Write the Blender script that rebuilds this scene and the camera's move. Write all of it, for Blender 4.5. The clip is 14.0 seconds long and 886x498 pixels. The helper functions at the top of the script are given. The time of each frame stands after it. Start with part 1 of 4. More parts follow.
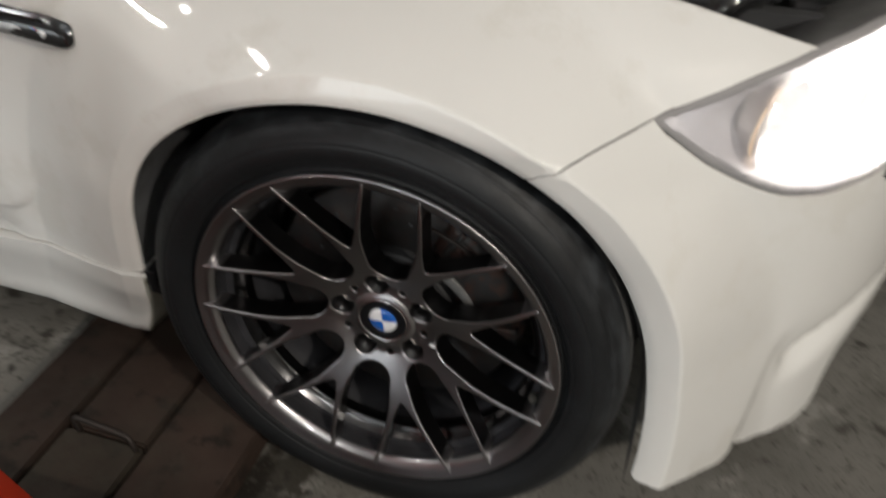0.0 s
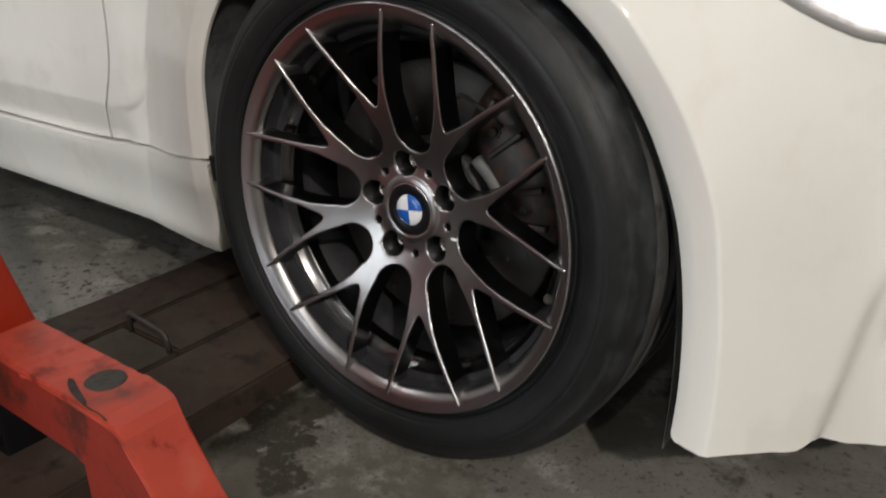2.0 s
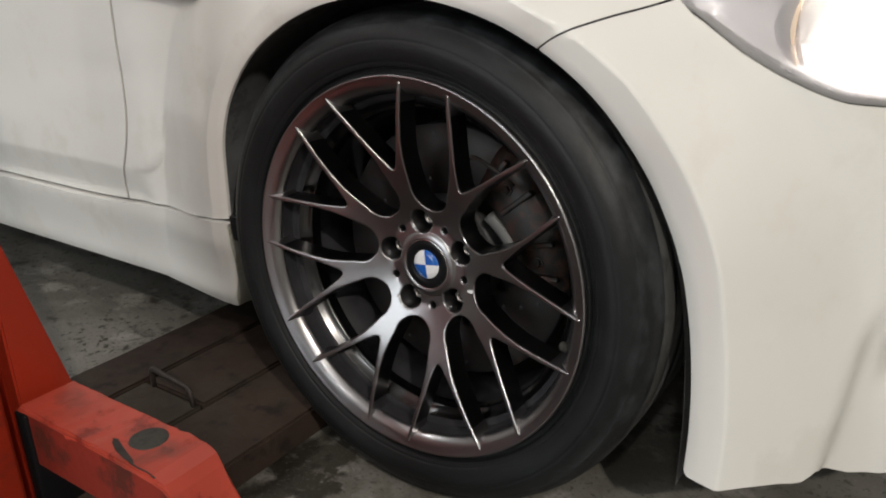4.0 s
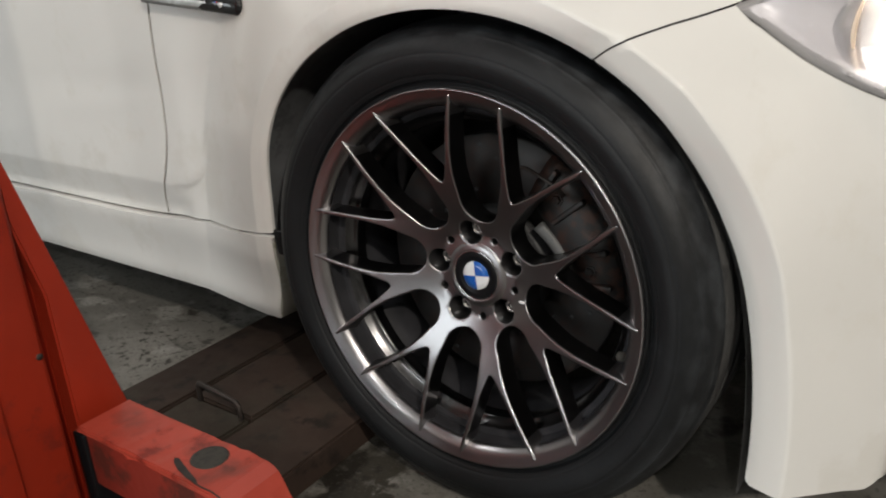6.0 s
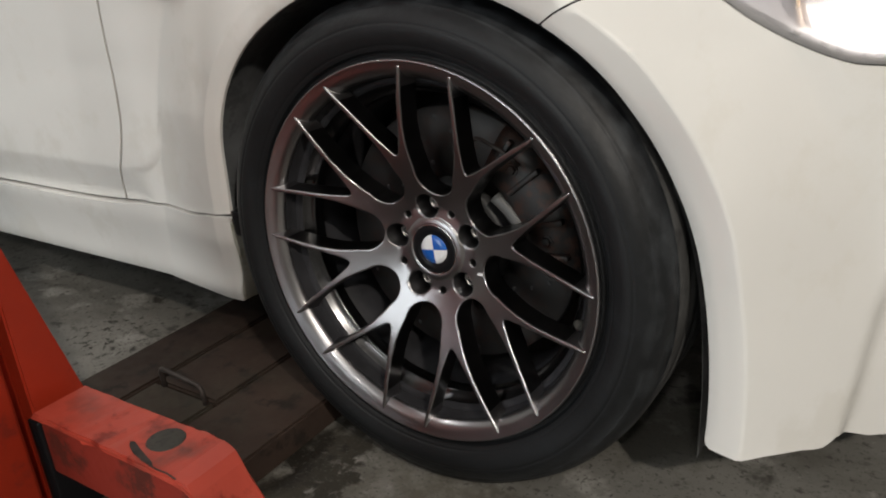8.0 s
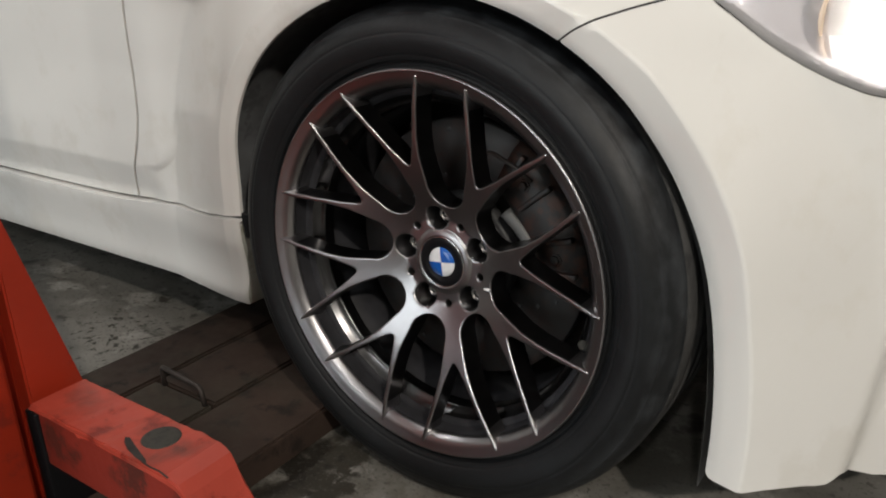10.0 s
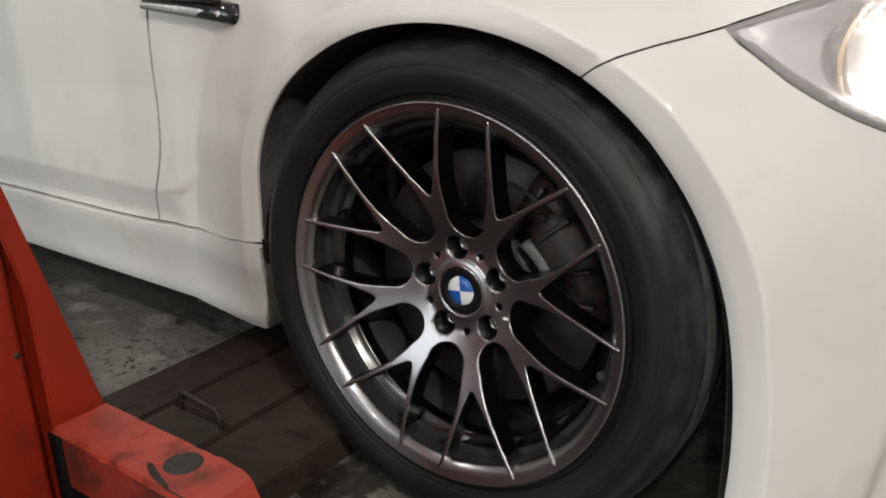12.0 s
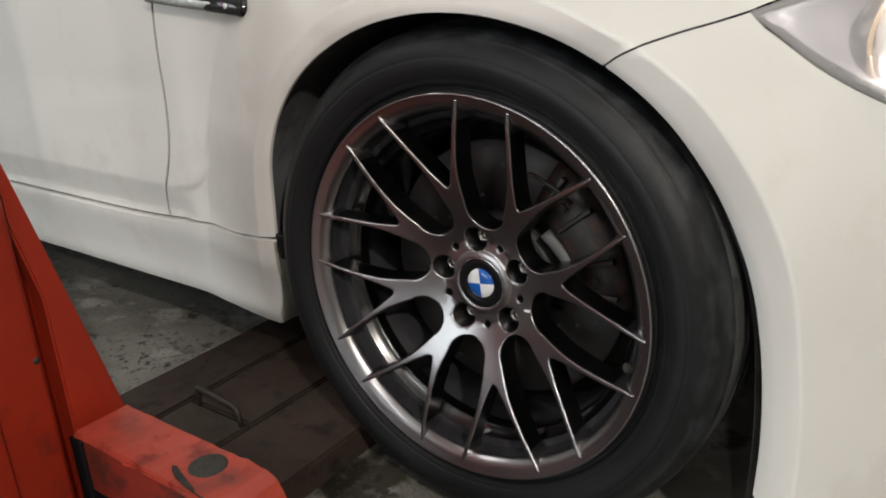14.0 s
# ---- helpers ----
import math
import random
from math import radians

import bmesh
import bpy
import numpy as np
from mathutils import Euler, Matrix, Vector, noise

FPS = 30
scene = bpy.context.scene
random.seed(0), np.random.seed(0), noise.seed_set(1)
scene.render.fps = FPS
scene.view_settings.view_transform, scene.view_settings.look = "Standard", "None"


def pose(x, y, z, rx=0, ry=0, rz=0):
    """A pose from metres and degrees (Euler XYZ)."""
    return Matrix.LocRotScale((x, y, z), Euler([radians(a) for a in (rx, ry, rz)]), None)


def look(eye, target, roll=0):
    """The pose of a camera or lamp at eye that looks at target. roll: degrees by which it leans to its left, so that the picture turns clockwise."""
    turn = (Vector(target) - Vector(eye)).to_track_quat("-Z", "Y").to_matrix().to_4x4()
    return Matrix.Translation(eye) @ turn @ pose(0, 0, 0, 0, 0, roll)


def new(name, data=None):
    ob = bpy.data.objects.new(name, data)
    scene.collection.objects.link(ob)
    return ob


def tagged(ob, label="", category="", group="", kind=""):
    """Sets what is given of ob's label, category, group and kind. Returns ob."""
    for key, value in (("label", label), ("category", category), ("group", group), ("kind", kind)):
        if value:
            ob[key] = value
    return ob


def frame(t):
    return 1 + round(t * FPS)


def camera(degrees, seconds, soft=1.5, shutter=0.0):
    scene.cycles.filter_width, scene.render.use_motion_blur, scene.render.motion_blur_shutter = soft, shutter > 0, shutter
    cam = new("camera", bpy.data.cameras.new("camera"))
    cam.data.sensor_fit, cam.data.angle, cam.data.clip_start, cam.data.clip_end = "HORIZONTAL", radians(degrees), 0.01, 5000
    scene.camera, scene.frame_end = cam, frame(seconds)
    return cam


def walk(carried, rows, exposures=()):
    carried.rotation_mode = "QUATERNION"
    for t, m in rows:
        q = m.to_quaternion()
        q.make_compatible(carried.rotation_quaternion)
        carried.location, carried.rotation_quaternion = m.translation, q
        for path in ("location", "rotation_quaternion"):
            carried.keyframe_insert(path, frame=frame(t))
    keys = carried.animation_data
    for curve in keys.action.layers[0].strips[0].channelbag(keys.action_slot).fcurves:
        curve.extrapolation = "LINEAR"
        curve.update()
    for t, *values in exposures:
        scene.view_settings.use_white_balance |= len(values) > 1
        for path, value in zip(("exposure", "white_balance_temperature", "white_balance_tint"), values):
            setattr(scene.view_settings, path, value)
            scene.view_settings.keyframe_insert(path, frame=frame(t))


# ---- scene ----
cam = camera(58.0, 14.0, soft=1.95, shutter=0.55)
PATH = [
    (0, (0.318, -0.689, 1.072), (-0.158, 0.82, -0.152), 0.6),
    (0.3, (0.432, -0.662, 1.025), (-0.36, 0.801, -0.084), -1.6),
    (0.5, (0.496, -0.665, 0.948), (-0.437, 0.72, -0.152), -0.6),
    (0.6, (0.498, -0.654, 0.9), (-0.446, 0.742, -0.177), -0.6),
    (1, (0.517, -0.654, 0.742), (-0.522, 0.803, -0.15), -0.5),
    (1.5, (0.561, -0.676, 0.669), (-0.518, 0.781, -0.176), -0.1),
    (2, (0.593, -0.685, 0.681), (-0.495, 0.795, -0.109), -0.2),
    (2.5, (0.603, -0.709, 0.699), (-0.502, 0.795, -0.021), -0.0),
    (3, (0.61, -0.724, 0.709), (-0.514, 0.771, 0.001), -0.9),
    (5.5, (0.545, -0.762, 0.746), (-0.454, 0.805, 0.006), -2.4),
    (6, (0.546, -0.763, 0.745), (-0.56, 0.742, 0.028), -3.4),
    (6.5, (0.556, -0.756, 0.74), (-0.572, 0.73, 0.02), -4.0),
    (7, (0.56, -0.75, 0.735), (-0.513, 0.775, 0.011), -3.5),
    (7.5, (0.567, -0.747, 0.73), (-0.492, 0.773, -0.023), -4.7),
    (10, (0.569, -0.741, 0.717), (-0.519, 0.779, 0.007), -1.7),
    (10.5, (0.565, -0.74, 0.718), (-0.573, 0.766, 0.056), -1.9),
    (11, (0.564, -0.747, 0.727), (-0.568, 0.777, 0.098), -1.8),
    (11.5, (0.559, -0.754, 0.73), (-0.562, 0.766, 0.071), -1.5),
    (12, (0.561, -0.755, 0.732), (-0.553, 0.769, 0.07), -1.3),
    (12.5, (0.558, -0.757, 0.735), (-0.55, 0.771, 0.073), -1.5),
    (13, (0.55, -0.759, 0.736), (-0.558, 0.763, 0.062), -2.0),
    (13.5, (0.542, -0.754, 0.737), (-0.567, 0.758, 0.041), -2.5),
    (14, (0.533, -0.753, 0.743), (-0.576, 0.753, 0.036), -2.7),
]
walk(cam, [(t, look(eye, target, roll)) for t, eye, target, roll in PATH], exposures=[(0.0, -0.20), (0.3, -0.14), (0.5, 0.10), (1.0, 0.08), (1.5, 0.10), (2.5, 0.02), (14.0, -0.02)])

# ---- world and lamps ----
world = bpy.data.worlds.new("world")
scene.world = world
world.use_nodes = True
world.node_tree.nodes["Background"].inputs[0].default_value = (0.9, 0.95, 1.0, 1)
world.node_tree.nodes["Background"].inputs[1].default_value = 0.02


def bay_lamp(x, y, z, watts, tint, wide=0.14):
    """A compact ceiling lamp, aimed at the bay."""
    lamp = bpy.data.lights.new("bay_light", "AREA")
    lamp.shape, lamp.size = "DISK", wide
    lamp.energy, lamp.color = watts, tint
    ob = new("bay_light", lamp)
    ob.matrix_world = look((x, y, z), (-0.1, 0.1, 0.4))
    return ob


WARM = (1.0, 0.915, 0.81)
COOL = (1.0, 0.985, 0.96)
LAMPS = [(-2.6, -1.1, 3.1, 12, COOL), (1.5, -3.4, 3.0, 22, COOL), (0.2, -3.5, 3.0, 13, COOL), (3.0, -2.3, 2.9, 100, WARM), (-0.4, 0.9, 3.1, 10, COOL), (-2.3, -0.35, 3.1, 8, COOL)]
for lamp_row in LAMPS:
    bay_lamp(*lamp_row)

# added fill lamp in an unseen wall opening behind the camera, for the rim's highlights
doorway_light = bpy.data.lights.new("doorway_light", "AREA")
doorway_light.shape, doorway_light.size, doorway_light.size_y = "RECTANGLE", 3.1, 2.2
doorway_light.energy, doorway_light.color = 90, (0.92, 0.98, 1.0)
front_fill_ob = new("doorway_light", doorway_light)
front_fill_ob.matrix_world = pose(-1.7, -5.05, 1.15, 90)

# the bulb inside the car's headlight
bulb = bpy.data.lights.new("headlight_bulb", "POINT")
bulb.energy, bulb.shadow_soft_size, bulb.color = 3.7, 0.02, (1.0, 0.96, 0.88)
bulb_ob = new("headlight_bulb", bulb)
bulb_ob.matrix_world = pose(0.585, 0.285, 0.645)

# ---- the car's painted skin ----
# plan line of the car's side, from the rear to the nose
_a = np.linspace(0, np.pi/2*0.985, 300)
PLAN_X = np.r_[-2.6, -0.1 + 0.85*np.sin(_a)**(2/3)]
PLAN_Y = np.r_[0.055, 0.055 + 0.90*(1-np.cos(_a)**(2/3))]
PLAN_Q = np.r_[0, np.cumsum(np.hypot(np.diff(PLAN_X), np.diff(PLAN_Y)))] - 2.5
DOOR_KEYS = np.array([(0.10, 0.030), (0.28, 0.028), (0.305, 0.0268), (0.3705, 0.0080), (0.41, 0.0095), (0.46, 0.0132), (0.54, 0.017), (0.66, 0.016), (0.80, 0.018), (1.0, 0.020)])
SILL_KEYS = np.array([(0.10, 0.055), (0.148, 0.0420), (0.157, 0.0365), (0.166, 0.0320), (0.176, 0.0285), (0.188, 0.0272), (0.215, 0.0250), (0.25, 0.018), (0.285, 0.0095), (0.34, 0.007), (1.0, 0.02)])
DOOR_Z = np.linspace(0.10, 1.0, 451)
DOOR_IN, SILL_IN = (np.interp(DOOR_Z, k[:, 0], k[:, 1]) for k in (DOOR_KEYS, SILL_KEYS))
for _ in range(5):
    for row in (DOOR_IN, SILL_IN):
        row[1:-1] = (row[:-2] + 2*row[1:-1] + row[2:])/4
def smooth(v):
    v = np.clip(v, 0, 1)
    return v*v*(3-2*v)
# the arch's radius by angle, and how far its edge and the crease above it stand out from the body
ARCH_KEYS = np.array([(0, .3392), (4.5, .3358), (13, .3331), (22, .3319), (31, .3338), (37, .3358), (43, .3394), (50, .3424), (57, .3442), (66, .3447), (80, .3443), (90, .3449), (97, .3462), (104, .3474), (113, .3507), (123, .3555), (131, .3606), (137, .3645), (142, .3669), (147, .3680), (151, .3675), (155, .3658), (160, .3633), (166, .3598), (171, .3585), (176, .3597), (180, .3622)])
EDGE_KEYS = np.array([(-60, .046), (-26, .0483), (-18, .0513), (-10, .0532), (0, .0538), (13, .0545), (22, .0552), (31, .0566), (43, .0628), (50, .0650), (58, .0672), (70, .0668), (84, .0675), (92, .0678), (98, .0674), (104, .0655), (113, .0612), (123, .0560), (131, .0535), (140, .0532), (148, .0540), (155, .0530), (160, .0510), (166, .0470), (171, .0440), (176, .0420), (182, .0390), (194, .024), (212, 0), (230, 0)])
CREASE_KEYS = np.array([(-60, .062), (-20, .068), (0, .074), (20, .078), (31, .0785), (43, .0775), (52, .0785), (60, .0815), (70, .0800), (84, .0790), (95, .0780), (104, .0755), (113, .0690), (123, .0560), (131, .0540), (148, .0545), (160, .0530), (170, .0490), (180, .0430), (194, .026), (212, 0), (230, 0)])
ARCH_ANG = np.linspace(-60, 230, 1161)
ARCH_R, EDGE_OUT, CREASE_OUT = (np.interp(ARCH_ANG, k[:, 0], k[:, 1]) for k in (ARCH_KEYS, EDGE_KEYS, CREASE_KEYS))
for _ in range(60):
    for row in (ARCH_R, EDGE_OUT, CREASE_OUT):
        row[1:-1] = (row[:-2] + 2*row[1:-1] + row[2:])/4
def arch_angle(x, z):
    ang = np.degrees(np.arctan2(z-0.33, x))
    return np.where(ang < -90, ang+360, ang)
def arch_radius(x, z):
    """The wheel arch's radius, a little wider towards the rear."""
    return np.interp(arch_angle(x, z), ARCH_ANG, ARCH_R)
def arch_side(z, d=0.0):
    """Where the arch's straight lower ends stand: front and rear."""
    u = np.clip(0.33-z, 0, 1)
    return 0.3392 + 0.13*u - 0.5*u*u + d, -(0.3622 + 0.20*u + 1.1*u*u) - d
def arch_gap(x, z):
    """How far a point of the side lies outside the wheel arch."""
    front, rear = arch_side(z)
    low = np.where(x > 0, x-front, rear-x)
    return np.where(z > 0.33, np.hypot(x, z-0.33) - arch_radius(x, z), low)
# the door's lower ridge, and the corner in which it turns up behind the wheel
RIDGE, TURN = 0.3705, 0.055
def press_line(z):
    return -0.550 + 0.35*(z-0.42)
def side(q, s, sill=False):
    """A point of the painted skin: q along the plan line, s up the skin."""
    q, s = np.asarray(q, float), np.asarray(s, float)
    x, y = np.interp(q, PLAN_Q, PLAN_X), np.interp(q, PLAN_Q, PLAN_Y)
    x2, y2 = np.interp(q+.004, PLAN_Q, PLAN_X), np.interp(q+.004, PLAN_Q, PLAN_Y)
    L = np.hypot(x2-x, y2-y); nx, ny = -(y2-y)/L, (x2-x)/L
    rear = smooth((-0.20-x)/0.2)
    bend = 0.70*rear + 0.655*(1-rear)
    over = np.clip(s-bend, 0, 1)
    z = s - 1.1*over**2
    lean = 2.1*over**1.6
    door = np.interp(z, DOOR_Z, SILL_IN if sill else DOOR_IN)
    nose = np.interp(z, [0.10,0.2,0.35,0.6,0.70], [-0.011,-0.0075,0.0,0.0,0.004])
    # the pressed corner where the lower crease of the door turns up behind the wheel
    within = TURN - np.hypot(np.clip(x-press_line(z)+TURN, 0, 1), np.clip(RIDGE+TURN-z, 0, 1))
    right = smooth(0.5-within/0.014)*smooth((x+0.66)/0.07)*smooth((z-0.285)/0.025)*smooth((0.52-z)/0.08)
    door = door*(1-right) + np.where(sill, door, 0.0135)*right
    fold = 0.012*smooth((q-0.588-0.25*(z-0.13))/0.022)*smooth((0.36-z)/0.10)
    slot = 0.024*smooth((q-0.655)/0.06)*(1-smooth(np.abs(z-0.265-0.35*(q-0.70))/0.048))*(x > 0)
    nose = nose + fold + slot
    off = rear*door + (1-rear)*nose + lean
    d = arch_gap(x, z)
    ang = arch_angle(x, z)
    amp, edge_out = np.interp(ang, ARCH_ANG, CREASE_OUT), np.interp(ang, ARCH_ANG, EDGE_OUT)
    wide = np.interp(ang, [-25,0,50,90,140,180], [0.17,0.14,0.090,0.11,0.166,0.171])
    crease = np.interp(ang, [0, 20, 45, 62], [0.031, 0.036, 0.037, 0.032])
    band = np.clip(1-d/crease, 0, 1)
    fall = np.clip(1-(d-crease)/wide, 0, 1)**np.interp(ang, [70, 130], [1.3, 1.0])
    lip = 0.0028*np.clip(1-d/0.006, 0, 1)**2*smooth(amp/0.02)
    off = off - np.where(d < crease, amp + (edge_out-amp)*band, amp*fall) + lip
    return np.stack([x+nx*off, y+ny*off, z], -1)

from mathutils.geometry import delaunay_2d_cdt


# ---- materials ----
def material(name, colour, rough=0.5, metal=0.0, coat=0.0, vary=0.12, scale=6.0, bump=0.0, bump_scale=60.0, second=None, second_at=0.55, specular=0.5):
    """A procedural surface: a base colour broken up at two scales, uneven gloss and a fine relief."""
    m = bpy.data.materials.new(name)
    m.use_nodes = True
    nt = m.node_tree
    bs = nt.nodes["Principled BSDF"]
    bs.inputs["Metallic"].default_value = metal
    bs.inputs["Coat Weight"].default_value = coat
    bs.inputs["Coat Roughness"].default_value = 0.04
    bs.inputs["Specular IOR Level"].default_value = specular
    co = nt.nodes.new("ShaderNodeTexCoord")
    big = nt.nodes.new("ShaderNodeTexNoise")
    big.inputs["Scale"].default_value, big.inputs["Detail"].default_value = scale, 5.0
    fine = nt.nodes.new("ShaderNodeTexNoise")
    fine.inputs["Scale"].default_value, fine.inputs["Detail"].default_value = bump_scale, 4.0
    for n in (big, fine):
        nt.links.new(co.outputs["Object"], n.inputs["Vector"])
    ramp = nt.nodes.new("ShaderNodeValToRGB")
    dark = tuple(c * (1 - vary) for c in colour)
    lite = tuple(min(1, c * (1 + vary)) for c in colour)
    ramp.color_ramp.elements[0].position, ramp.color_ramp.elements[1].position = 0.3, 0.7
    ramp.color_ramp.elements[0].color, ramp.color_ramp.elements[1].color = (*dark, 1), (*lite, 1)
    nt.links.new(big.outputs["Fac"], ramp.inputs["Fac"])
    last = ramp.outputs["Color"]
    if second:
        mask = nt.nodes.new("ShaderNodeTexNoise")
        mask.inputs["Scale"].default_value, mask.inputs["Detail"].default_value, mask.inputs["Roughness"].default_value = scale * 2.3, 8.0, 0.65
        nt.links.new(co.outputs["Object"], mask.inputs["Vector"])
        cut = nt.nodes.new("ShaderNodeMapRange")
        cut.inputs["From Min"].default_value, cut.inputs["From Max"].default_value = second_at, second_at + 0.09
        nt.links.new(mask.outputs["Fac"], cut.inputs["Value"])
        mix = nt.nodes.new("ShaderNodeMix")
        mix.data_type = "RGBA"
        nt.links.new(cut.outputs["Result"], mix.inputs["Factor"])
        nt.links.new(last, mix.inputs["A"])
        mix.inputs["B"].default_value = (*second, 1)
        last = mix.outputs["Result"]
    nt.links.new(last, bs.inputs["Base Color"])
    gloss = nt.nodes.new("ShaderNodeMapRange")
    gloss.inputs["To Min"].default_value, gloss.inputs["To Max"].default_value = rough * 0.82, min(1, rough * 1.18)
    nt.links.new(fine.outputs["Fac"], gloss.inputs["Value"])
    nt.links.new(gloss.outputs["Result"], bs.inputs["Roughness"])
    if bump:
        rise = nt.nodes.new("ShaderNodeBump")
        rise.inputs["Strength"].default_value, rise.inputs["Distance"].default_value = bump, 0.003
        nt.links.new(fine.outputs["Fac"], rise.inputs["Height"])
        nt.links.new(rise.outputs["Normal"], bs.inputs["Normal"])
    return m


def glow(name, colour, strength):
    m = bpy.data.materials.new(name)
    m.use_nodes = True
    bs = m.node_tree.nodes["Principled BSDF"]
    bs.inputs["Base Color"].default_value = (*colour, 1)
    bs.inputs["Emission Color"].default_value = (*colour, 1)
    bs.inputs["Emission Strength"].default_value = strength
    return m


def clear(name, tint=(1, 1, 1), haze=0.0):
    """Thin clear plastic: see-through, with a gloss that grows at a glancing view."""
    m = bpy.data.materials.new(name)
    m.use_nodes = True
    nt = m.node_tree
    nt.nodes.remove(nt.nodes["Principled BSDF"])
    out = nt.nodes["Material Output"]
    see, shine, fr, mix = (nt.nodes.new("ShaderNode" + k) for k in ("BsdfTransparent", "BsdfGlossy", "Fresnel", "MixShader"))
    see.inputs[0].default_value = (*tint, 1)
    shine.inputs["Roughness"].default_value = 0.03
    fr.inputs["IOR"].default_value = 1.45
    nt.links.new(fr.outputs[0], mix.inputs[0])
    if haze:
        dull, part_mix = nt.nodes.new("ShaderNodeBsdfDiffuse"), nt.nodes.new("ShaderNodeMixShader")
        through_mix = nt.nodes.new("ShaderNodeBsdfTranslucent")
        both = nt.nodes.new("ShaderNodeMixShader")
        dull.inputs[0].default_value = through_mix.inputs[0].default_value = (0.85, 0.83, 0.86, 1)
        nt.links.new(dull.outputs[0], both.inputs[1])
        nt.links.new(through_mix.outputs[0], both.inputs[2])
        part_mix.inputs[0].default_value = haze
        nt.links.new(see.outputs[0], part_mix.inputs[1])
        nt.links.new(both.outputs[0], part_mix.inputs[2])
        see = part_mix
    nt.links.new(see.outputs[0], mix.inputs[1])
    nt.links.new(shine.outputs[0], mix.inputs[2])
    nt.links.new(mix.outputs[0], out.inputs[0])
    return m


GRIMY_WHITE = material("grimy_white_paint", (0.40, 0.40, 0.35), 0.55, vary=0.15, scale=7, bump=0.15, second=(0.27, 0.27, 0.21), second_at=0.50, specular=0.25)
WHITE = material("white_paint", (0.74, 0.73, 0.705), 0.34, coat=1.0, vary=0.035, scale=3.0, second=(0.70, 0.685, 0.65), second_at=0.54, specular=0.08)
def rubber():
    """Black rubber with dusty rubbed streaks running round the shoulder."""
    m = material("tyre_rubber", (0.0078, 0.0087, 0.0098), 0.50, vary=0.25, scale=9, bump=0.15, bump_scale=150, second=(0.0105, 0.0120, 0.0137), second_at=0.58, specular=0.30)
    nt = m.node_tree
    bs = nt.nodes["Principled BSDF"]
    last = bs.inputs["Base Color"].links[0].from_socket

    def maths(kind, a, b=None):
        n = nt.nodes.new("ShaderNodeMath")
        n.operation = kind
        for k, v in enumerate((a, b)):
            if isinstance(v, (int, float)):
                n.inputs[k].default_value = v
            elif v is not None:
                nt.links.new(v, n.inputs[k])
        return n.outputs[0]

    co, xyz, way, nz = (nt.nodes.new("ShaderNode" + k) for k in ("TexCoord", "SeparateXYZ", "CombineXYZ", "TexNoise"))
    nt.links.new(co.outputs["Object"], xyz.inputs[0])
    x, z = xyz.outputs["X"], xyz.outputs["Z"]
    r = maths("SQRT", maths("ADD", maths("MULTIPLY", x, x), maths("MULTIPLY", z, z)))
    a = maths("ARCTAN2", z, x)
    nt.links.new(maths("MULTIPLY", a, 5.0), way.inputs[0])
    nt.links.new(maths("MULTIPLY", r, 45.0), way.inputs[1])
    nz.inputs["Scale"].default_value, nz.inputs["Detail"].default_value = 1.6, 7.0
    nt.links.new(way.outputs[0], nz.inputs["Vector"])
    streak, band = nt.nodes.new("ShaderNodeMapRange"), nt.nodes.new("ShaderNodeMapRange")
    streak.inputs["From Min"].default_value, streak.inputs["From Max"].default_value = 0.45, 0.85
    band.inputs["From Min"].default_value, band.inputs["From Max"].default_value = 0.300, 0.322
    nt.links.new(nz.outputs["Fac"], streak.inputs["Value"])
    nt.links.new(r, band.inputs["Value"])
    mix = nt.nodes.new("ShaderNodeMix")
    mix.data_type = "RGBA"
    nt.links.new(maths("MULTIPLY", streak.outputs["Result"], band.outputs["Result"]), mix.inputs["Factor"])
    nt.links.new(last, mix.inputs["A"])
    mix.inputs["B"].default_value = (0.046, 0.051, 0.056, 1)
    nt.links.new(mix.outputs["Result"], bs.inputs["Base Color"])
    return m


RUBBER = rubber()
# Tread paler than the sidewall: light painted in against the black arch gap.
PALE_TREAD = material("worn_tread", (0.055, 0.055, 0.054), 0.8, vary=0.25, scale=14, bump=0.3, bump_scale=120, second=(0.038, 0.038, 0.038), second_at=0.55, specular=0.2)
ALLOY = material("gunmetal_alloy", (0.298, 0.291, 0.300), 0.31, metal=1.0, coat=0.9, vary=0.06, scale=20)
# Darker copy of the alloy: shade between the spokes put into the flank colour.
SHADED_FLANK = material("spoke_flank", (0.075, 0.073, 0.075), 0.32, metal=1.0, vary=0.1, scale=30)
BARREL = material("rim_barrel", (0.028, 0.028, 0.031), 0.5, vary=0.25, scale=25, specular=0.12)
for node in ALLOY.node_tree.nodes:
    if node.bl_idname == "ShaderNodeMapRange":
        node.inputs["To Min"].default_value, node.inputs["To Max"].default_value = 0.30, 0.325
ALLOY.node_tree.nodes["Principled BSDF"].inputs["Coat Roughness"].default_value = 0.10
STEP = material("rim_step", (0.100, 0.100, 0.103), 0.25, metal=1.0, vary=0.15, scale=30)
BLACK = material("black_plastic", (0.018, 0.018, 0.019), 0.55, vary=0.2, scale=12, bump=0.1)
DEEP = material("deep_black", (0.050, 0.051, 0.053), 0.8, vary=0.2, specular=0.2)
LINER = material("dusty_liner", (0.085, 0.088, 0.092), 0.75, vary=0.3, scale=14, bump=0.2, second=(0.060, 0.062, 0.064), second_at=0.5)
VOID = material("underside_black", (0.045, 0.046, 0.048), 0.8, vary=0.2)
CAP_BLACK = material("cap_black", (0.008, 0.008, 0.009), 0.3, vary=0.1, specular=0.12)
GLOSS_BLACK = material("gloss_black", (0.012, 0.012, 0.013), 0.12, vary=0.1, coat=0.5)
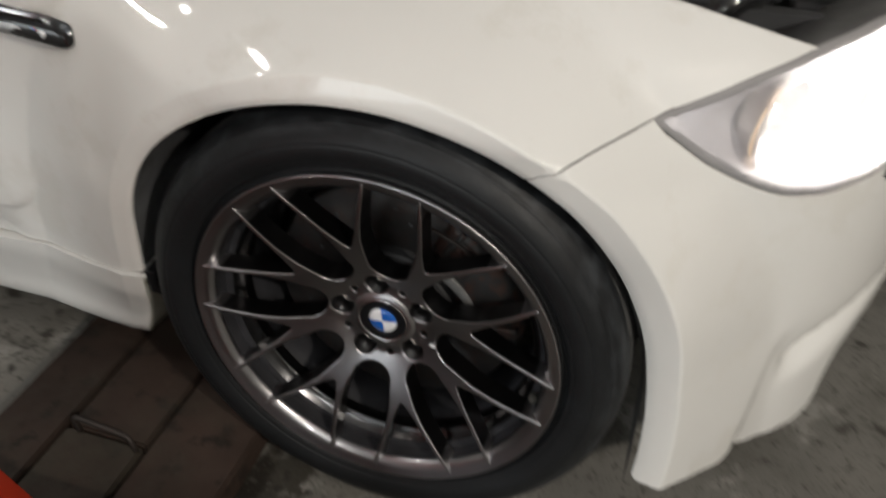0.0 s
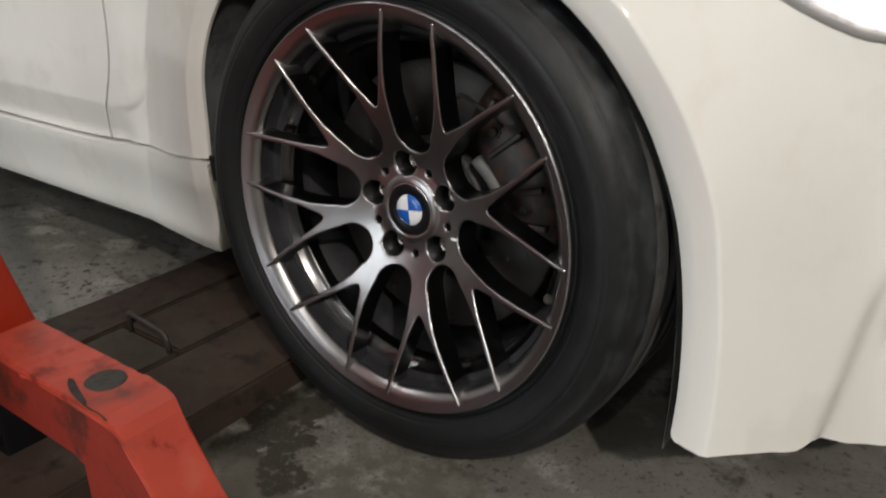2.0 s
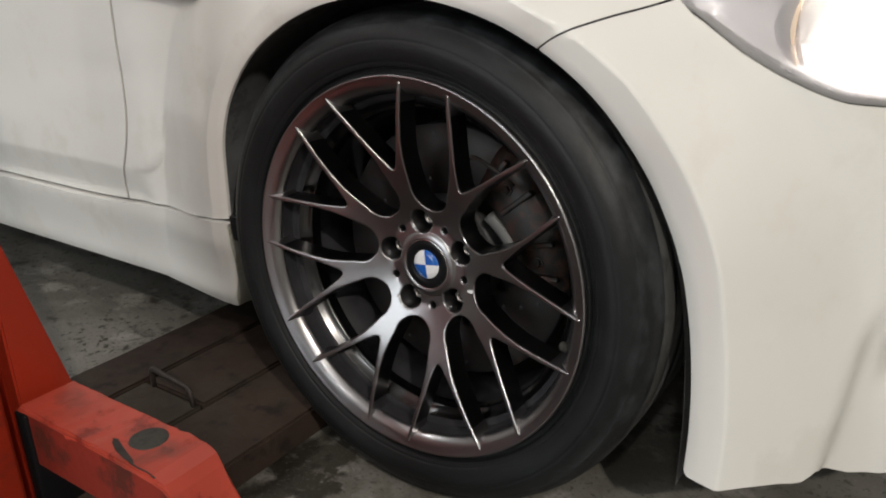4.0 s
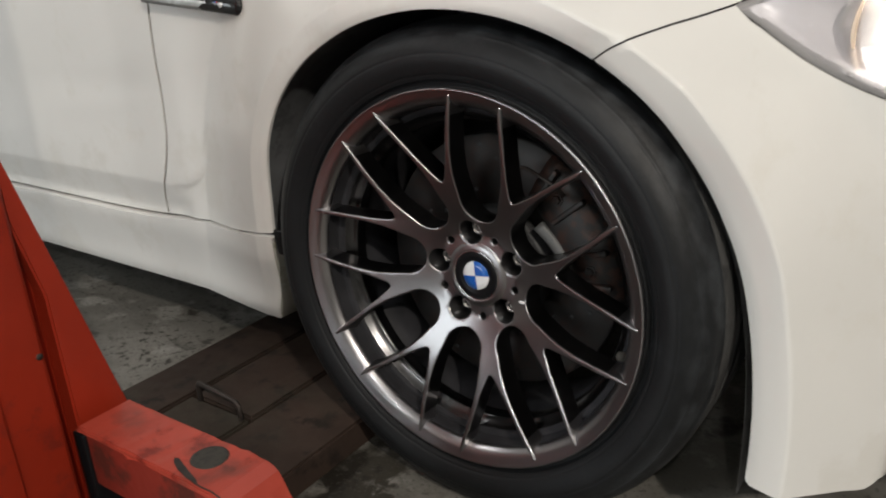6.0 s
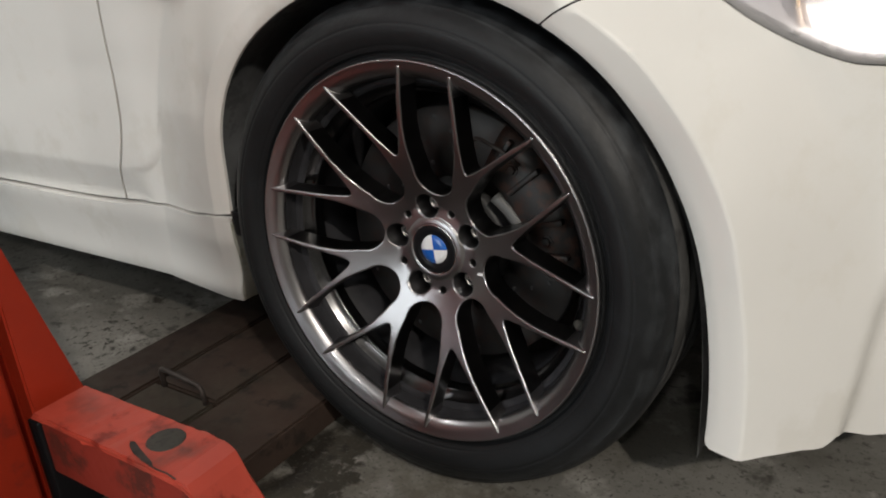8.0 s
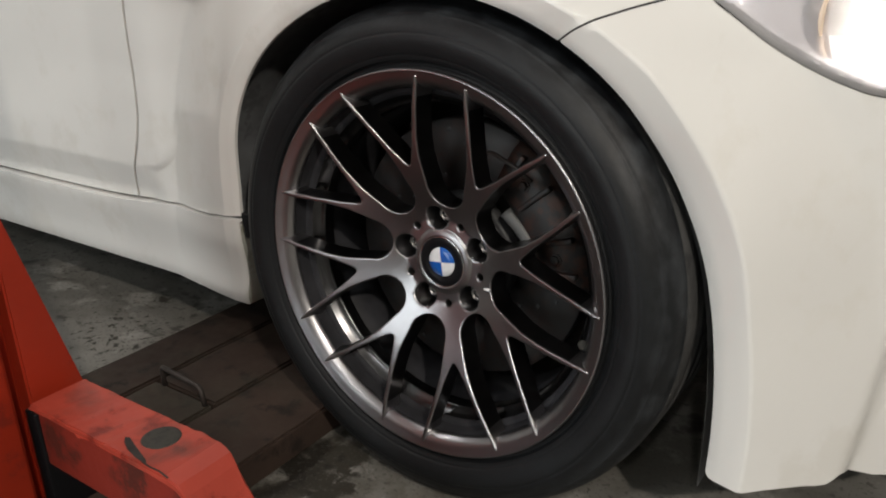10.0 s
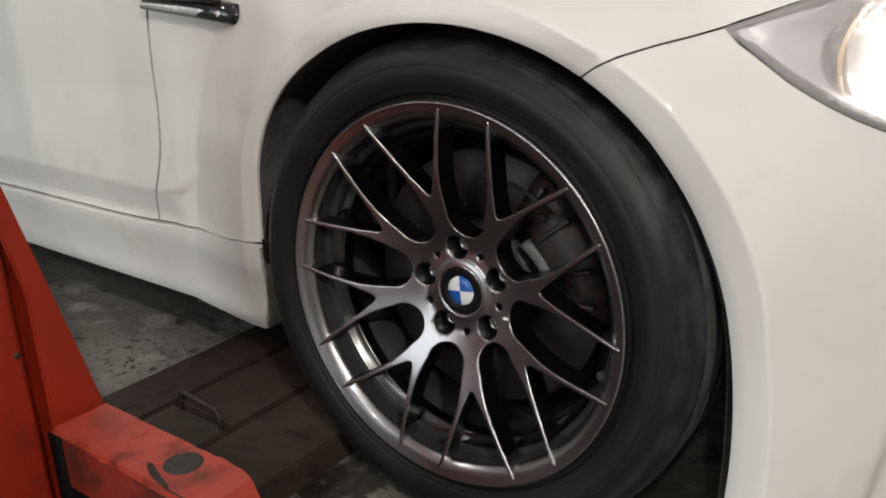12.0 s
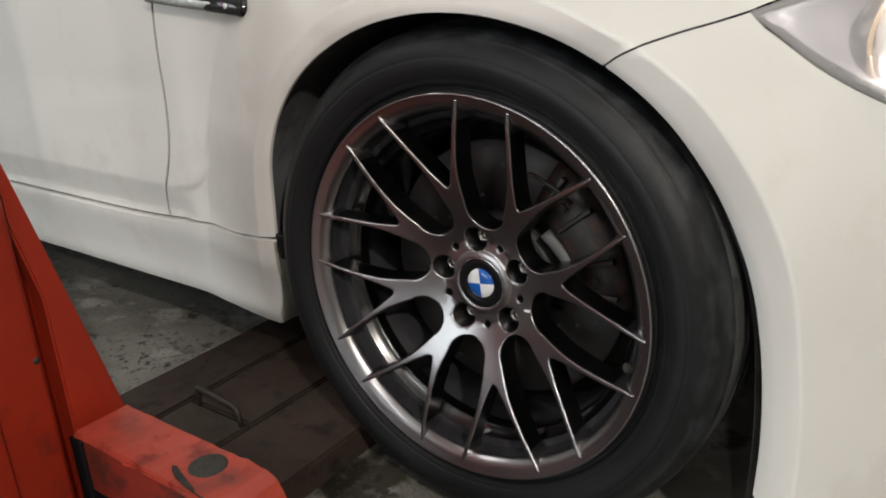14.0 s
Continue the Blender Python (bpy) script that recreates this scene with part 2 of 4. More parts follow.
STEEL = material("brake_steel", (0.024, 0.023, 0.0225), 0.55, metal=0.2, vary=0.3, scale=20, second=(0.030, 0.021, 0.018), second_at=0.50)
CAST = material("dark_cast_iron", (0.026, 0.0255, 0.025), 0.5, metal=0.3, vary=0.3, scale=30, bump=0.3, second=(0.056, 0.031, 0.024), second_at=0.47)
CALIPER = material("cast_grey", (0.11, 0.11, 0.108), 0.55, metal=0.2, vary=0.2, scale=30, bump=0.2)
BOLT = material("bolt_steel", (0.34, 0.33, 0.32), 0.3, metal=1.0, vary=0.15, scale=60)
BLUE = material("badge_blue", (0.012, 0.10, 0.42), 0.2, vary=0.04, coat=0.5)
SKY = material("badge_sky", (0.10, 0.22, 0.42), 0.25, vary=0.04)
BADGE_RED = material("badge_red", (0.35, 0.03, 0.04), 0.25, vary=0.04)
BADGE_WHITE = material("badge_white", (0.75, 0.76, 0.78), 0.2, vary=0.03, coat=0.5)
BRUSHED = material("brushed_chrome", (0.55, 0.55, 0.55), 0.38, metal=1.0, vary=0.2, scale=90, bump=0.3, bump_scale=400)
CHROME = material("bright_chrome", (0.80, 0.80, 0.80), 0.12, metal=1.0, vary=0.04)
RED = material("red_lift_paint", (0.36, 0.028, 0.010), 0.40, coat=0.1, vary=0.12, scale=7, bump=0.08, bump_scale=90, second=(0.22, 0.022, 0.012), second_at=0.60)
def worn_red():
    """Red paint rubbed pale in places, with dark grime on top."""
    m = material("worn_red_paint", (0.41, 0.056, 0.034), 0.42, specular=0.40, vary=0.14, scale=9, bump=0.15, bump_scale=70, second=(0.20, 0.020, 0.012), second_at=0.55)
    nt = m.node_tree
    bs = nt.nodes["Principled BSDF"]
    last = bs.inputs["Base Color"].links[0].from_socket
    co, nz = nt.nodes.new("ShaderNodeTexCoord"), nt.nodes.new("ShaderNodeTexNoise")
    nz.inputs["Scale"].default_value, nz.inputs["Detail"].default_value = 13, 7
    nt.links.new(co.outputs["Object"], nz.inputs["Vector"])
    for colour, lo, hi in (((0.080, 0.034, 0.026), 0.56, 0.78), ((0.43, 0.085, 0.055), 0.38, 0.28)):
        cut = nt.nodes.new("ShaderNodeMapRange")
        cut.inputs["From Min"].default_value, cut.inputs["From Max"].default_value = lo, hi
        nt.links.new(nz.outputs["Fac"], cut.inputs["Value"])
        fac = cut.outputs["Result"]
        mix = nt.nodes.new("ShaderNodeMix")
        mix.data_type = "RGBA"
        nt.links.new(fac, mix.inputs["Factor"])
        nt.links.new(last, mix.inputs["A"])
        mix.inputs["B"].default_value = (*colour, 1)
        last = mix.outputs["Result"]
    nt.links.new(last, bs.inputs["Base Color"])
    return m


WORN_RED = worn_red()
# Grime in patches, over a red base darkened to paint in the web's shade.
SHADED_GRIMY_RED = material("grimy_red_paint", (0.225, 0.027, 0.017), 0.55, vary=0.25, scale=6, bump=0.2, bump_scale=70, second=(0.085, 0.020, 0.014), second_at=0.52, specular=0.25)
PLATE = material("board_brown", (0.0335, 0.0222, 0.0172), 0.7, vary=0.30, scale=9, bump=0.35, bump_scale=45, second=(0.017, 0.0128, 0.0104), second_at=0.54, specular=0.22)
RUST = material("dark_rusty_steel", (0.042, 0.034, 0.030), 0.6, metal=0.4, vary=0.3, scale=40, bump=0.3)
WALL = material("workshop_wall", (0.66, 0.65, 0.62), 0.8, vary=0.12, scale=2, bump=0.2)
CEIL = material("workshop_ceiling", (0.60, 0.60, 0.59), 0.85, vary=0.1, scale=2)
# The haze paints the lit lamp's washed-out glare into the lens.
LENS = clear("lamp_lens", haze=0.33)
SILVER = material("lamp_reflector", (0.80, 0.79, 0.82), 0.35, metal=0.1, vary=0.04, scale=30)
PLUG = material("dusty_rubber", (0.036, 0.034, 0.028), 0.8, vary=0.15, scale=60, bump=0.3, second=(0.025, 0.024, 0.02), second_at=0.5)
TAN = material("tan_plastic", (0.20, 0.165, 0.12), 0.5, vary=0.2, scale=20)
AMBER = material("amber_plastic", (0.80, 0.64, 0.50), 0.25, vary=0.1, scale=40, coat=0.4)
RING_SILVER = material("lamp_ring_silver", (0.64, 0.60, 0.57), 0.3, metal=0.7, vary=0.05, scale=30)
LID = material("lamp_lid_plastic", (0.085, 0.083, 0.082), 0.5, vary=0.12, scale=20)
TRIM_GREY = material("lamp_seal", (0.27, 0.262, 0.262), 0.55, vary=0.1)
PROJECTOR = material("projector_glass", (0.55, 0.54, 0.50), 0.15, metal=0.5, coat=1.0, vary=0.25, scale=60)
BEAM = glow("lit_bulb", (1.0, 0.97, 0.90), 40)


def floor_material():
    """Worn grey concrete with oil stains, chips and dust."""
    m = material("oily_concrete", (0.172, 0.165, 0.148), 0.55, vary=0.22, scale=3.0, bump=0.25, bump_scale=70)
    nt = m.node_tree
    bs = nt.nodes["Principled BSDF"]
    last = bs.inputs["Base Color"].links[0].from_socket
    co = nt.nodes.new("ShaderNodeTexCoord")

    def layer(base, scale, detail, lo, hi, colour, squash=(1, 1, 1), lift=(0, 0, 0), patch=None):
        mp = nt.nodes.new("ShaderNodeMapping")
        mp.inputs["Scale"].default_value, mp.inputs["Location"].default_value = squash, lift
        nz = nt.nodes.new("ShaderNodeTexNoise")
        nz.inputs["Scale"].default_value, nz.inputs["Detail"].default_value, nz.inputs["Roughness"].default_value = scale, detail, 0.62
        cut = nt.nodes.new("ShaderNodeMapRange")
        cut.inputs["From Min"].default_value, cut.inputs["From Max"].default_value = lo, hi
        mix = nt.nodes.new("ShaderNodeMix")
        mix.data_type = "RGBA"
        nt.links.new(co.outputs["Object"], mp.inputs["Vector"])
        nt.links.new(mp.outputs["Vector"], nz.inputs["Vector"])
        nt.links.new(nz.outputs["Fac"], cut.inputs["Value"])
        fac = cut.outputs["Result"]
        if patch:
            # a spill round one place: ragged, and thinning out with the distance from it
            centre, radius, stretch = patch
            away, wide, far, fade, both = (nt.nodes.new("ShaderNode" + k) for k in ("VectorMath", "VectorMath", "VectorMath", "MapRange", "Math"))
            away.operation, wide.operation, far.operation, both.operation = "SUBTRACT", "MULTIPLY", "LENGTH", "ADD"
            away.inputs[1].default_value, wide.inputs[1].default_value = centre, stretch
            fade.inputs["From Min"].default_value, fade.inputs["From Max"].default_value = radius, radius * 0.35
            fade.inputs["To Max"].default_value = 0.35
            nt.links.new(co.outputs["Object"], away.inputs[0])
            nt.links.new(away.outputs[0], wide.inputs[0])
            nt.links.new(wide.outputs[0], far.inputs[0])
            nt.links.new(far.outputs["Value"], fade.inputs["Value"])
            nt.links.new(nz.outputs["Fac"], both.inputs[0])
            nt.links.new(fade.outputs["Result"], both.inputs[1])
            nt.links.new(both.outputs[0], cut.inputs["Value"])
        nt.links.new(fac, mix.inputs["Factor"])
        nt.links.new(base, mix.inputs["A"])
        mix.inputs["B"].default_value = (*colour, 1)
        return mix.outputs["Result"]

    last = layer(last, 120.0, 4, 0.63, 0.70, (0.240, 0.233, 0.215), lift=(8, 3, 0))
    last = layer(last, 5.0, 6, 0.50, 0.72, (0.100, 0.094, 0.080), lift=(3, 1, 0))
    last = layer(last, 9.0, 7, 0.55, 0.63, (0.275, 0.266, 0.243), lift=(7, 4, 0))
    last = layer(last, 26.0, 6, 0.595, 0.66, (0.058, 0.053, 0.046), squash=(0.75, 1.25, 1), lift=(1, 9, 0))
    last = layer(last, 60.0, 5, 0.585, 0.65, (0.060, 0.055, 0.047), lift=(4, 4, 0))
    last = layer(last, 7.0, 8, 0.60, 0.68, (0.040, 0.036, 0.030), lift=(11, 2, 0))
    last = layer(last, 8.0, 7, 0.64, 0.90, (0.096, 0.088, 0.070), lift=(5, 3, 0), patch=((-0.01, -0.22, 0), 0.34, (0.7, 1.3, 1)))
    last = layer(last, 13.0, 9, 0.72, 0.92, (0.042, 0.037, 0.027), lift=(2, 6, 0), patch=((-0.19, -0.09, 0), 0.12, (1, 0.42, 1)))
    last = layer(last, 24.0, 8, 0.72, 0.84, (0.020, 0.017, 0.013), lift=(8, 2, 0), patch=((-0.175, -0.03, 0), 0.14, (1.5, 0.7, 1)))
    last = layer(last, 55.0, 6, 0.90, 0.95, (0.034, 0.030, 0.025), lift=(6, 1, 0), patch=((-0.80, 0.06, 0), 0.26, (1, 1.6, 1)))
    last = layer(last, 22.0, 8, 0.86, 0.96, (0.036, 0.031, 0.025), lift=(3, 8, 0), patch=((-0.86, 0.24, 0), 0.12, (0.8, 1.3, 1)))
    last = layer(last, 21.0, 9, 0.86, 0.93, (0.215, 0.208, 0.192), lift=(9, 5, 0), patch=((-0.05, -0.10, 0), 0.20, (1, 1, 1)))
    last = layer(last, 26.0, 9, 0.66, 0.90, (0.098, 0.090, 0.072), lift=(3, 3, 0), patch=((0.06, -0.06, 0), 0.17, (0.8, 1.2, 1)))
    # dark drips in a row beside the boards
    for spot, size in (((-0.150, -0.005, 0), 0.050), ((-0.130, -0.062, 0), 0.055), ((-0.107, -0.108, 0), 0.042), ((-0.070, -0.137, 0), 0.048)):
        last = layer(last, 38.0, 9, 0.73, 0.82, (0.036, 0.032, 0.024), lift=(spot[1] * 50, 2, 0), patch=(spot, size * 1.3, (1, 1, 1)))
    last = layer(last, 16.0, 9, 0.66, 0.84, (0.105, 0.098, 0.082), lift=(4, 7, 0), patch=((0.255, 0.235, 0), 0.15, (1.3, 1, 1)))
    last = layer(last, 170.0, 4, 0.57, 0.66, (0.070, 0.066, 0.057), lift=(1, 5, 0))
    nt.links.new(last, bs.inputs["Base Color"])
    return m


CONCRETE = floor_material()


nt = PLATE.node_tree
info, tone, mul = nt.nodes.new("ShaderNodeObjectInfo"), nt.nodes.new("ShaderNodeMapRange"), nt.nodes.new("ShaderNodeMix")
tone.inputs["To Min"].default_value, tone.inputs["To Max"].default_value = 0.75, 1.35
mul.data_type, mul.blend_type = "RGBA", "MULTIPLY"
mul.inputs["Factor"].default_value = 1.0
board_bs = nt.nodes["Principled BSDF"]
nt.links.new(board_bs.inputs["Base Color"].links[0].from_socket, mul.inputs["A"])
nt.links.new(info.outputs["Random"], tone.inputs["Value"])
nt.links.new(tone.outputs["Result"], mul.inputs["B"])
dust, dust_cut, dust_mix, board_co = (nt.nodes.new("ShaderNode" + k) for k in ("TexNoise", "MapRange", "Mix", "TexCoord"))
dust.inputs["Scale"].default_value, dust.inputs["Detail"].default_value, dust.inputs["Roughness"].default_value = 7.0, 9.0, 0.7
dust_cut.inputs["From Min"].default_value, dust_cut.inputs["From Max"].default_value, dust_cut.inputs["To Max"].default_value = 0.50, 0.74, 0.45
dust_mix.data_type = "RGBA"
dust_mix.inputs["B"].default_value = (0.058, 0.053, 0.040, 1)
nt.links.new(board_co.outputs["Object"], dust.inputs["Vector"])
nt.links.new(dust.outputs["Fac"], dust_cut.inputs["Value"])
nt.links.new(dust_cut.outputs["Result"], dust_mix.inputs["Factor"])
nt.links.new(mul.outputs["Result"], dust_mix.inputs["A"])
nt.links.new(dust_mix.outputs["Result"], board_bs.inputs["Base Color"])

DUSTY_PLATE = PLATE.copy()
DUSTY_PLATE.name = "board_dusty"
for node in DUSTY_PLATE.node_tree.nodes:
    if node.bl_idname == "ShaderNodeMapRange" and abs(node.inputs["To Max"].default_value - 0.45) < 1e-4:
        node.inputs["From Min"].default_value, node.inputs["From Max"].default_value, node.inputs["To Max"].default_value = 0.36, 0.64, 0.75


# ---- mesh helpers ----
def link(bm, name, mat, parent=None, label="", flat=False):
    mesh = bpy.data.meshes.new(name)
    bm.to_mesh(mesh)
    bm.free()
    for m in mat if isinstance(mat, (list, tuple)) else (mat,):
        mesh.materials.append(m)
    for p in mesh.polygons:
        p.use_smooth = not flat
    ob = new(name, mesh)
    ob.parent = parent
    if label:
        tagged(ob, label=label)
    return ob


def part(name, bm, mat, parent, label="", flat=False):
    return link(bm, name, mat, parent, label, flat)


def empty(name, m):
    ob = new(name)
    ob.matrix_world = m
    return ob


def box(bm, x0, x1, y0, y1, z0, z1, bevel=0.0, segs=2):
    """A box with rounded edges, added to bm."""
    made = bmesh.ops.create_cube(bm, size=1)["verts"]
    for v in made:
        v.co = Vector(((x0 + x1) / 2 + v.co.x * (x1 - x0), (y0 + y1) / 2 + v.co.y * (y1 - y0), (z0 + z1) / 2 + v.co.z * (z1 - z0)))
    if bevel:
        edges = list({e for v in made for e in v.link_edges})
        bmesh.ops.bevel(bm, geom=edges, offset=bevel, segments=segs, affect="EDGES", profile=0.6)
    return bm


def boxed(x0, x1, y0, y1, z0, z1, bevel=0.0, segs=2):
    return box(bmesh.new(), x0, x1, y0, y1, z0, z1, bevel, segs)


def prism(outline, y0, y1, bevel=0.0):
    """A plate whose outline is given in x and z, from y0 to y1."""
    bm = bmesh.new()
    face = bm.faces.new([bm.verts.new((x, y0, z)) for x, z in outline])
    new_faces = bmesh.ops.extrude_face_region(bm, geom=[face])["geom"]
    bmesh.ops.translate(bm, verts=[g for g in new_faces if isinstance(g, bmesh.types.BMVert)], vec=(0, y1 - y0, 0))
    bmesh.ops.recalc_face_normals(bm, faces=bm.faces)
    if bevel:
        bmesh.ops.bevel(bm, geom=list(bm.edges), offset=bevel, segments=2, affect="EDGES", profile=0.6)
    return bm


def revolve(profile, steps=96, close=False, bm=None):
    """A surface turned round the y axis from (radius, y) pairs."""
    bm = bm or bmesh.new()
    rings = []
    for k in range(steps):
        a = 2 * math.pi * k / steps
        rings.append([bm.verts.new((r * math.cos(a), y, r * math.sin(a))) for r, y in profile])
    n = len(profile)
    for k in range(steps):
        a, b = rings[k], rings[(k + 1) % steps]
        for j in range(n if close else n - 1):
            i = (j + 1) % n
            bm.faces.new((a[j], a[i], b[i], b[j]))
    bmesh.ops.remove_doubles(bm, verts=bm.verts, dist=1e-6)
    bmesh.ops.recalc_face_normals(bm, faces=bm.faces)
    return bm


def rod(points, radius, sides=10):
    """A bent round bar through the points."""
    bm = bmesh.new()
    rings = []
    pts = [Vector(p) for p in points]
    for k, p in enumerate(pts):
        d = (pts[min(k + 1, len(pts) - 1)] - pts[max(k - 1, 0)]).normalized()
        a = d.orthogonal().normalized() if k == 0 else (a - d * a.dot(d)).normalized()
        b = d.cross(a)
        rings.append([bm.verts.new(p + radius * (math.cos(t) * a + math.sin(t) * b)) for t in (2 * math.pi * j / sides for j in range(sides))])
    for r, s in zip(rings, rings[1:]):
        for j in range(sides):
            bm.faces.new((r[j], r[(j + 1) % sides], s[(j + 1) % sides], s[j]))
    bm.faces.new(rings[0][::-1])
    bm.faces.new(rings[-1])
    bmesh.ops.recalc_face_normals(bm, faces=bm.faces)
    return bm


def bent(points, bend=0.012, steps=5):
    """The points of a path with its corners rounded."""
    pts = [Vector(p) for p in points]
    out = [pts[0]]
    for a, b, c in zip(pts, pts[1:], pts[2:]):
        p, q = b + (a - b).normalized() * bend, b + (c - b).normalized() * bend
        out += [(1 - t) ** 2 * p + 2 * t * (1 - t) * b + t * t * q for t in (k / steps for k in range(steps + 1))]
    return out + [pts[-1]]


def walked(line, step):
    """A closed outline cut into steps of about that length."""
    out = []
    for (ax, ay), (bx, by) in zip(line, line[1:] + line[:1]):
        n = max(1, round(math.hypot(bx - ax, by - ay) / step))
        out += [(ax + (bx - ax) * k / n, ay + (by - ay) * k / n) for k in range(n)]
    return out


def inside(pts, line):
    """Which of the points lie inside the outline, and how far each is from it."""
    pts, loop = np.asarray(pts, float), np.asarray(line, float)
    x, y = pts[:, 0], pts[:, 1]
    hit, near = np.zeros(len(pts), bool), np.full(len(pts), 1e9)
    for (ax, ay), (bx, by) in zip(loop, np.roll(loop, -1, 0)):
        cross = (ay > y) != (by > y)
        with np.errstate(divide="ignore", invalid="ignore"):
            hit ^= cross & (x < (bx - ax) * (y - ay) / (by - ay) + ax)
        d = np.array([bx - ax, by - ay])
        t = np.clip(((x - ax) * d[0] + (y - ay) * d[1]) / max(d @ d, 1e-12), 0, 1)
        near = np.minimum(near, np.hypot(ax + t * d[0] - x, ay + t * d[1] - y))
    return hit, near


def skin(outline, step=0.012, inset=0.0, hem=0.010, edge=0.006, sill=False, push=None):
    """A pressed panel of the car's side within an outline of (q, s), with folded edges."""
    loop = walked(outline, edge)
    qs, ss = [p[0] for p in loop], [p[1] for p in loop]
    pts = []
    for k, z in enumerate(np.arange(min(ss), max(ss), step)):
        pts += [(q, z) for q in np.arange(min(qs) + (k % 2) * step / 2, max(qs), step)]
    pts = np.array(pts)
    px, pz = np.interp(pts[:, 0], PLAN_Q, PLAN_X), pts[:, 1]
    pts = pts[np.abs(arch_gap(px, pz) - 0.03) > 0.050]
    rings = []
    for d in (0.0025, 0.006, 0.013, 0.021, 0.029, 0.032, 0.0345, 0.037, 0.040, 0.048, 0.057, 0.067, 0.077, 0.184, 0.192, 0.197, 0.201, 0.207):
        for a in np.arange(0, math.pi, 0.022):
            r = float(arch_radius(math.cos(a), 0.33 + math.sin(a))) + d
            rings.append((r * math.cos(a), 0.33 + r * math.sin(a)))
        for z in np.arange(0.10, 0.33, 0.009):
            ends = arch_side(z, d)
            rings += [(float(ends[0]), z), (float(ends[1]), z)]
    if not sill and min(qs) < -0.4:
        # finer points along the pressed ridge and its corner
        for w in (-0.011, -0.007, -0.0045, -0.002, 0.0005, 0.003, 0.0055, 0.009):
            end = press_line(RIDGE + TURN)
            rings += [(x, RIDGE + w) for x in np.arange(-2.2, end - TURN - 0.004, 0.010)]
            rings += [(end - TURN + (TURN - w) * math.cos(a), RIDGE + TURN + (TURN - w) * math.sin(a)) for a in np.linspace(-math.pi / 2, 0, 12)]
            rings += [(press_line(z) - w, z) for z in np.arange(RIDGE + TURN + 0.008, 0.52, 0.008)]
    rings = np.array(rings)
    rings[:, 0] = np.interp(rings[:, 0], PLAN_X, PLAN_Q)
    way = np.array(loop)
    along = np.roll(way, -1, 0) - np.roll(way, 1, 0)
    across = np.c_[along[:, 1], -along[:, 0]] / np.maximum(np.hypot(*along.T), 1e-9)[:, None]
    hems = np.concatenate([way + across * d for d in (-0.0055, 0.0055, -0.012, 0.012)])
    hit, near = inside(hems, loop)
    hems = hems[hit & (near > 0.0045)]
    pts = np.concatenate([pts, rings])
    hit, near = inside(pts, loop)
    pts = pts[hit & (near > 0.0155)]
    close = rings[inside(rings, loop)[0]]
    pts = np.concatenate([pts, hems])
    if len(close):
        far = np.array([np.hypot(*(close - p).T).min() > 0.0045 for p in hems])
        pts = np.concatenate([pts[: len(pts) - len(hems)], hems[far], close[inside(close, loop)[1] > 0.004]])
    verts = [Vector(p) for p in loop] + [Vector(p) for p in pts]
    edges = [(k, (k + 1) % len(loop)) for k in range(len(loop))]
    got = delaunay_2d_cdt(verts, edges, [], 0, 1e-6)
    flat_pts = np.array([tuple(v) for v in got[0]])
    cen = np.array([flat_pts[list(t)].mean(0) for t in got[2]])
    keep, _ = inside(cen, loop)
    place = side(flat_pts[:, 0], flat_pts[:, 1], sill)
    place[:, 1] += inset if push is None else push(flat_pts)
    bm = bmesh.new()
    made = [bm.verts.new(p) for p in place]
    for tri, good in zip(got[2], keep):
        if good:
            bm.faces.new([made[k] for k in tri])
    if hem:
        rim = side(np.array(qs), np.array(ss), sill)
        rim[:, 1] += inset
        outer = [bm.verts.new(p) for p in rim]
        inner = [bm.verts.new(p + np.array((0, hem, 0))) for p in rim]
        n = len(outer)
        for k in range(n):
            bm.faces.new((outer[k], inner[k], inner[(k + 1) % n], outer[(k + 1) % n]))
    loose = [v for v in bm.verts if not v.link_faces]
    bmesh.ops.delete(bm, geom=loose, context="VERTS")
    return bm


def q_at(x):
    return float(np.interp(x, PLAN_X, PLAN_Q))


def strip(line, width, lift, height=0.004, start=0.15):
    """A narrow raised band along a line of (q, s) on the skin, tapered at both ends."""
    bm = bmesh.new()
    rows = []
    pts = [Vector(p) for p in line]
    for k, p in enumerate(pts):
        d = (pts[min(k + 1, len(pts) - 1)] - pts[max(k - 1, 0)]).normalized()
        nrm = Vector((-d.y, d.x))
        u = k / (len(pts) - 1)
        least = start if u < 0.5 else 0.15
        wide = width * (least + (1 - least) * float(smooth(min(u, 1 - u) * 4)))
        row = []
        for v, h in ((-0.5, -height), (-0.4, 0), (0.4, 0), (0.5, -height)):
            at = p + nrm * wide * v
            co = side(np.array(at.x), np.array(at.y))
            row.append(bm.verts.new((co[0], co[1] - lift - h, co[2])))
        rows.append(row)
    for a, b in zip(rows, rows[1:]):
        for j in range(3):
            bm.faces.new((a[j], a[j + 1], b[j + 1], b[j]))
    bmesh.ops.recalc_face_normals(bm, faces=bm.faces)
    return bm


def curve(line, n):
    """n + 1 points spread over a polyline, softened by a quadratic glide."""
    pts = np.array(line, float)
    d = np.r_[0, np.cumsum(np.hypot(*np.diff(pts, axis=0).T))]
    t = np.linspace(0, d[-1], 4 * n + 1)
    xy = np.c_[np.interp(t, d, pts[:, 0]), np.interp(t, d, pts[:, 1])]
    for _ in range(3 * max(1, n // 12)):
        xy[1:-1] = (xy[:-2] + 2 * xy[1:-1] + xy[2:]) / 4
    return [tuple(p) for p in xy[::4]]


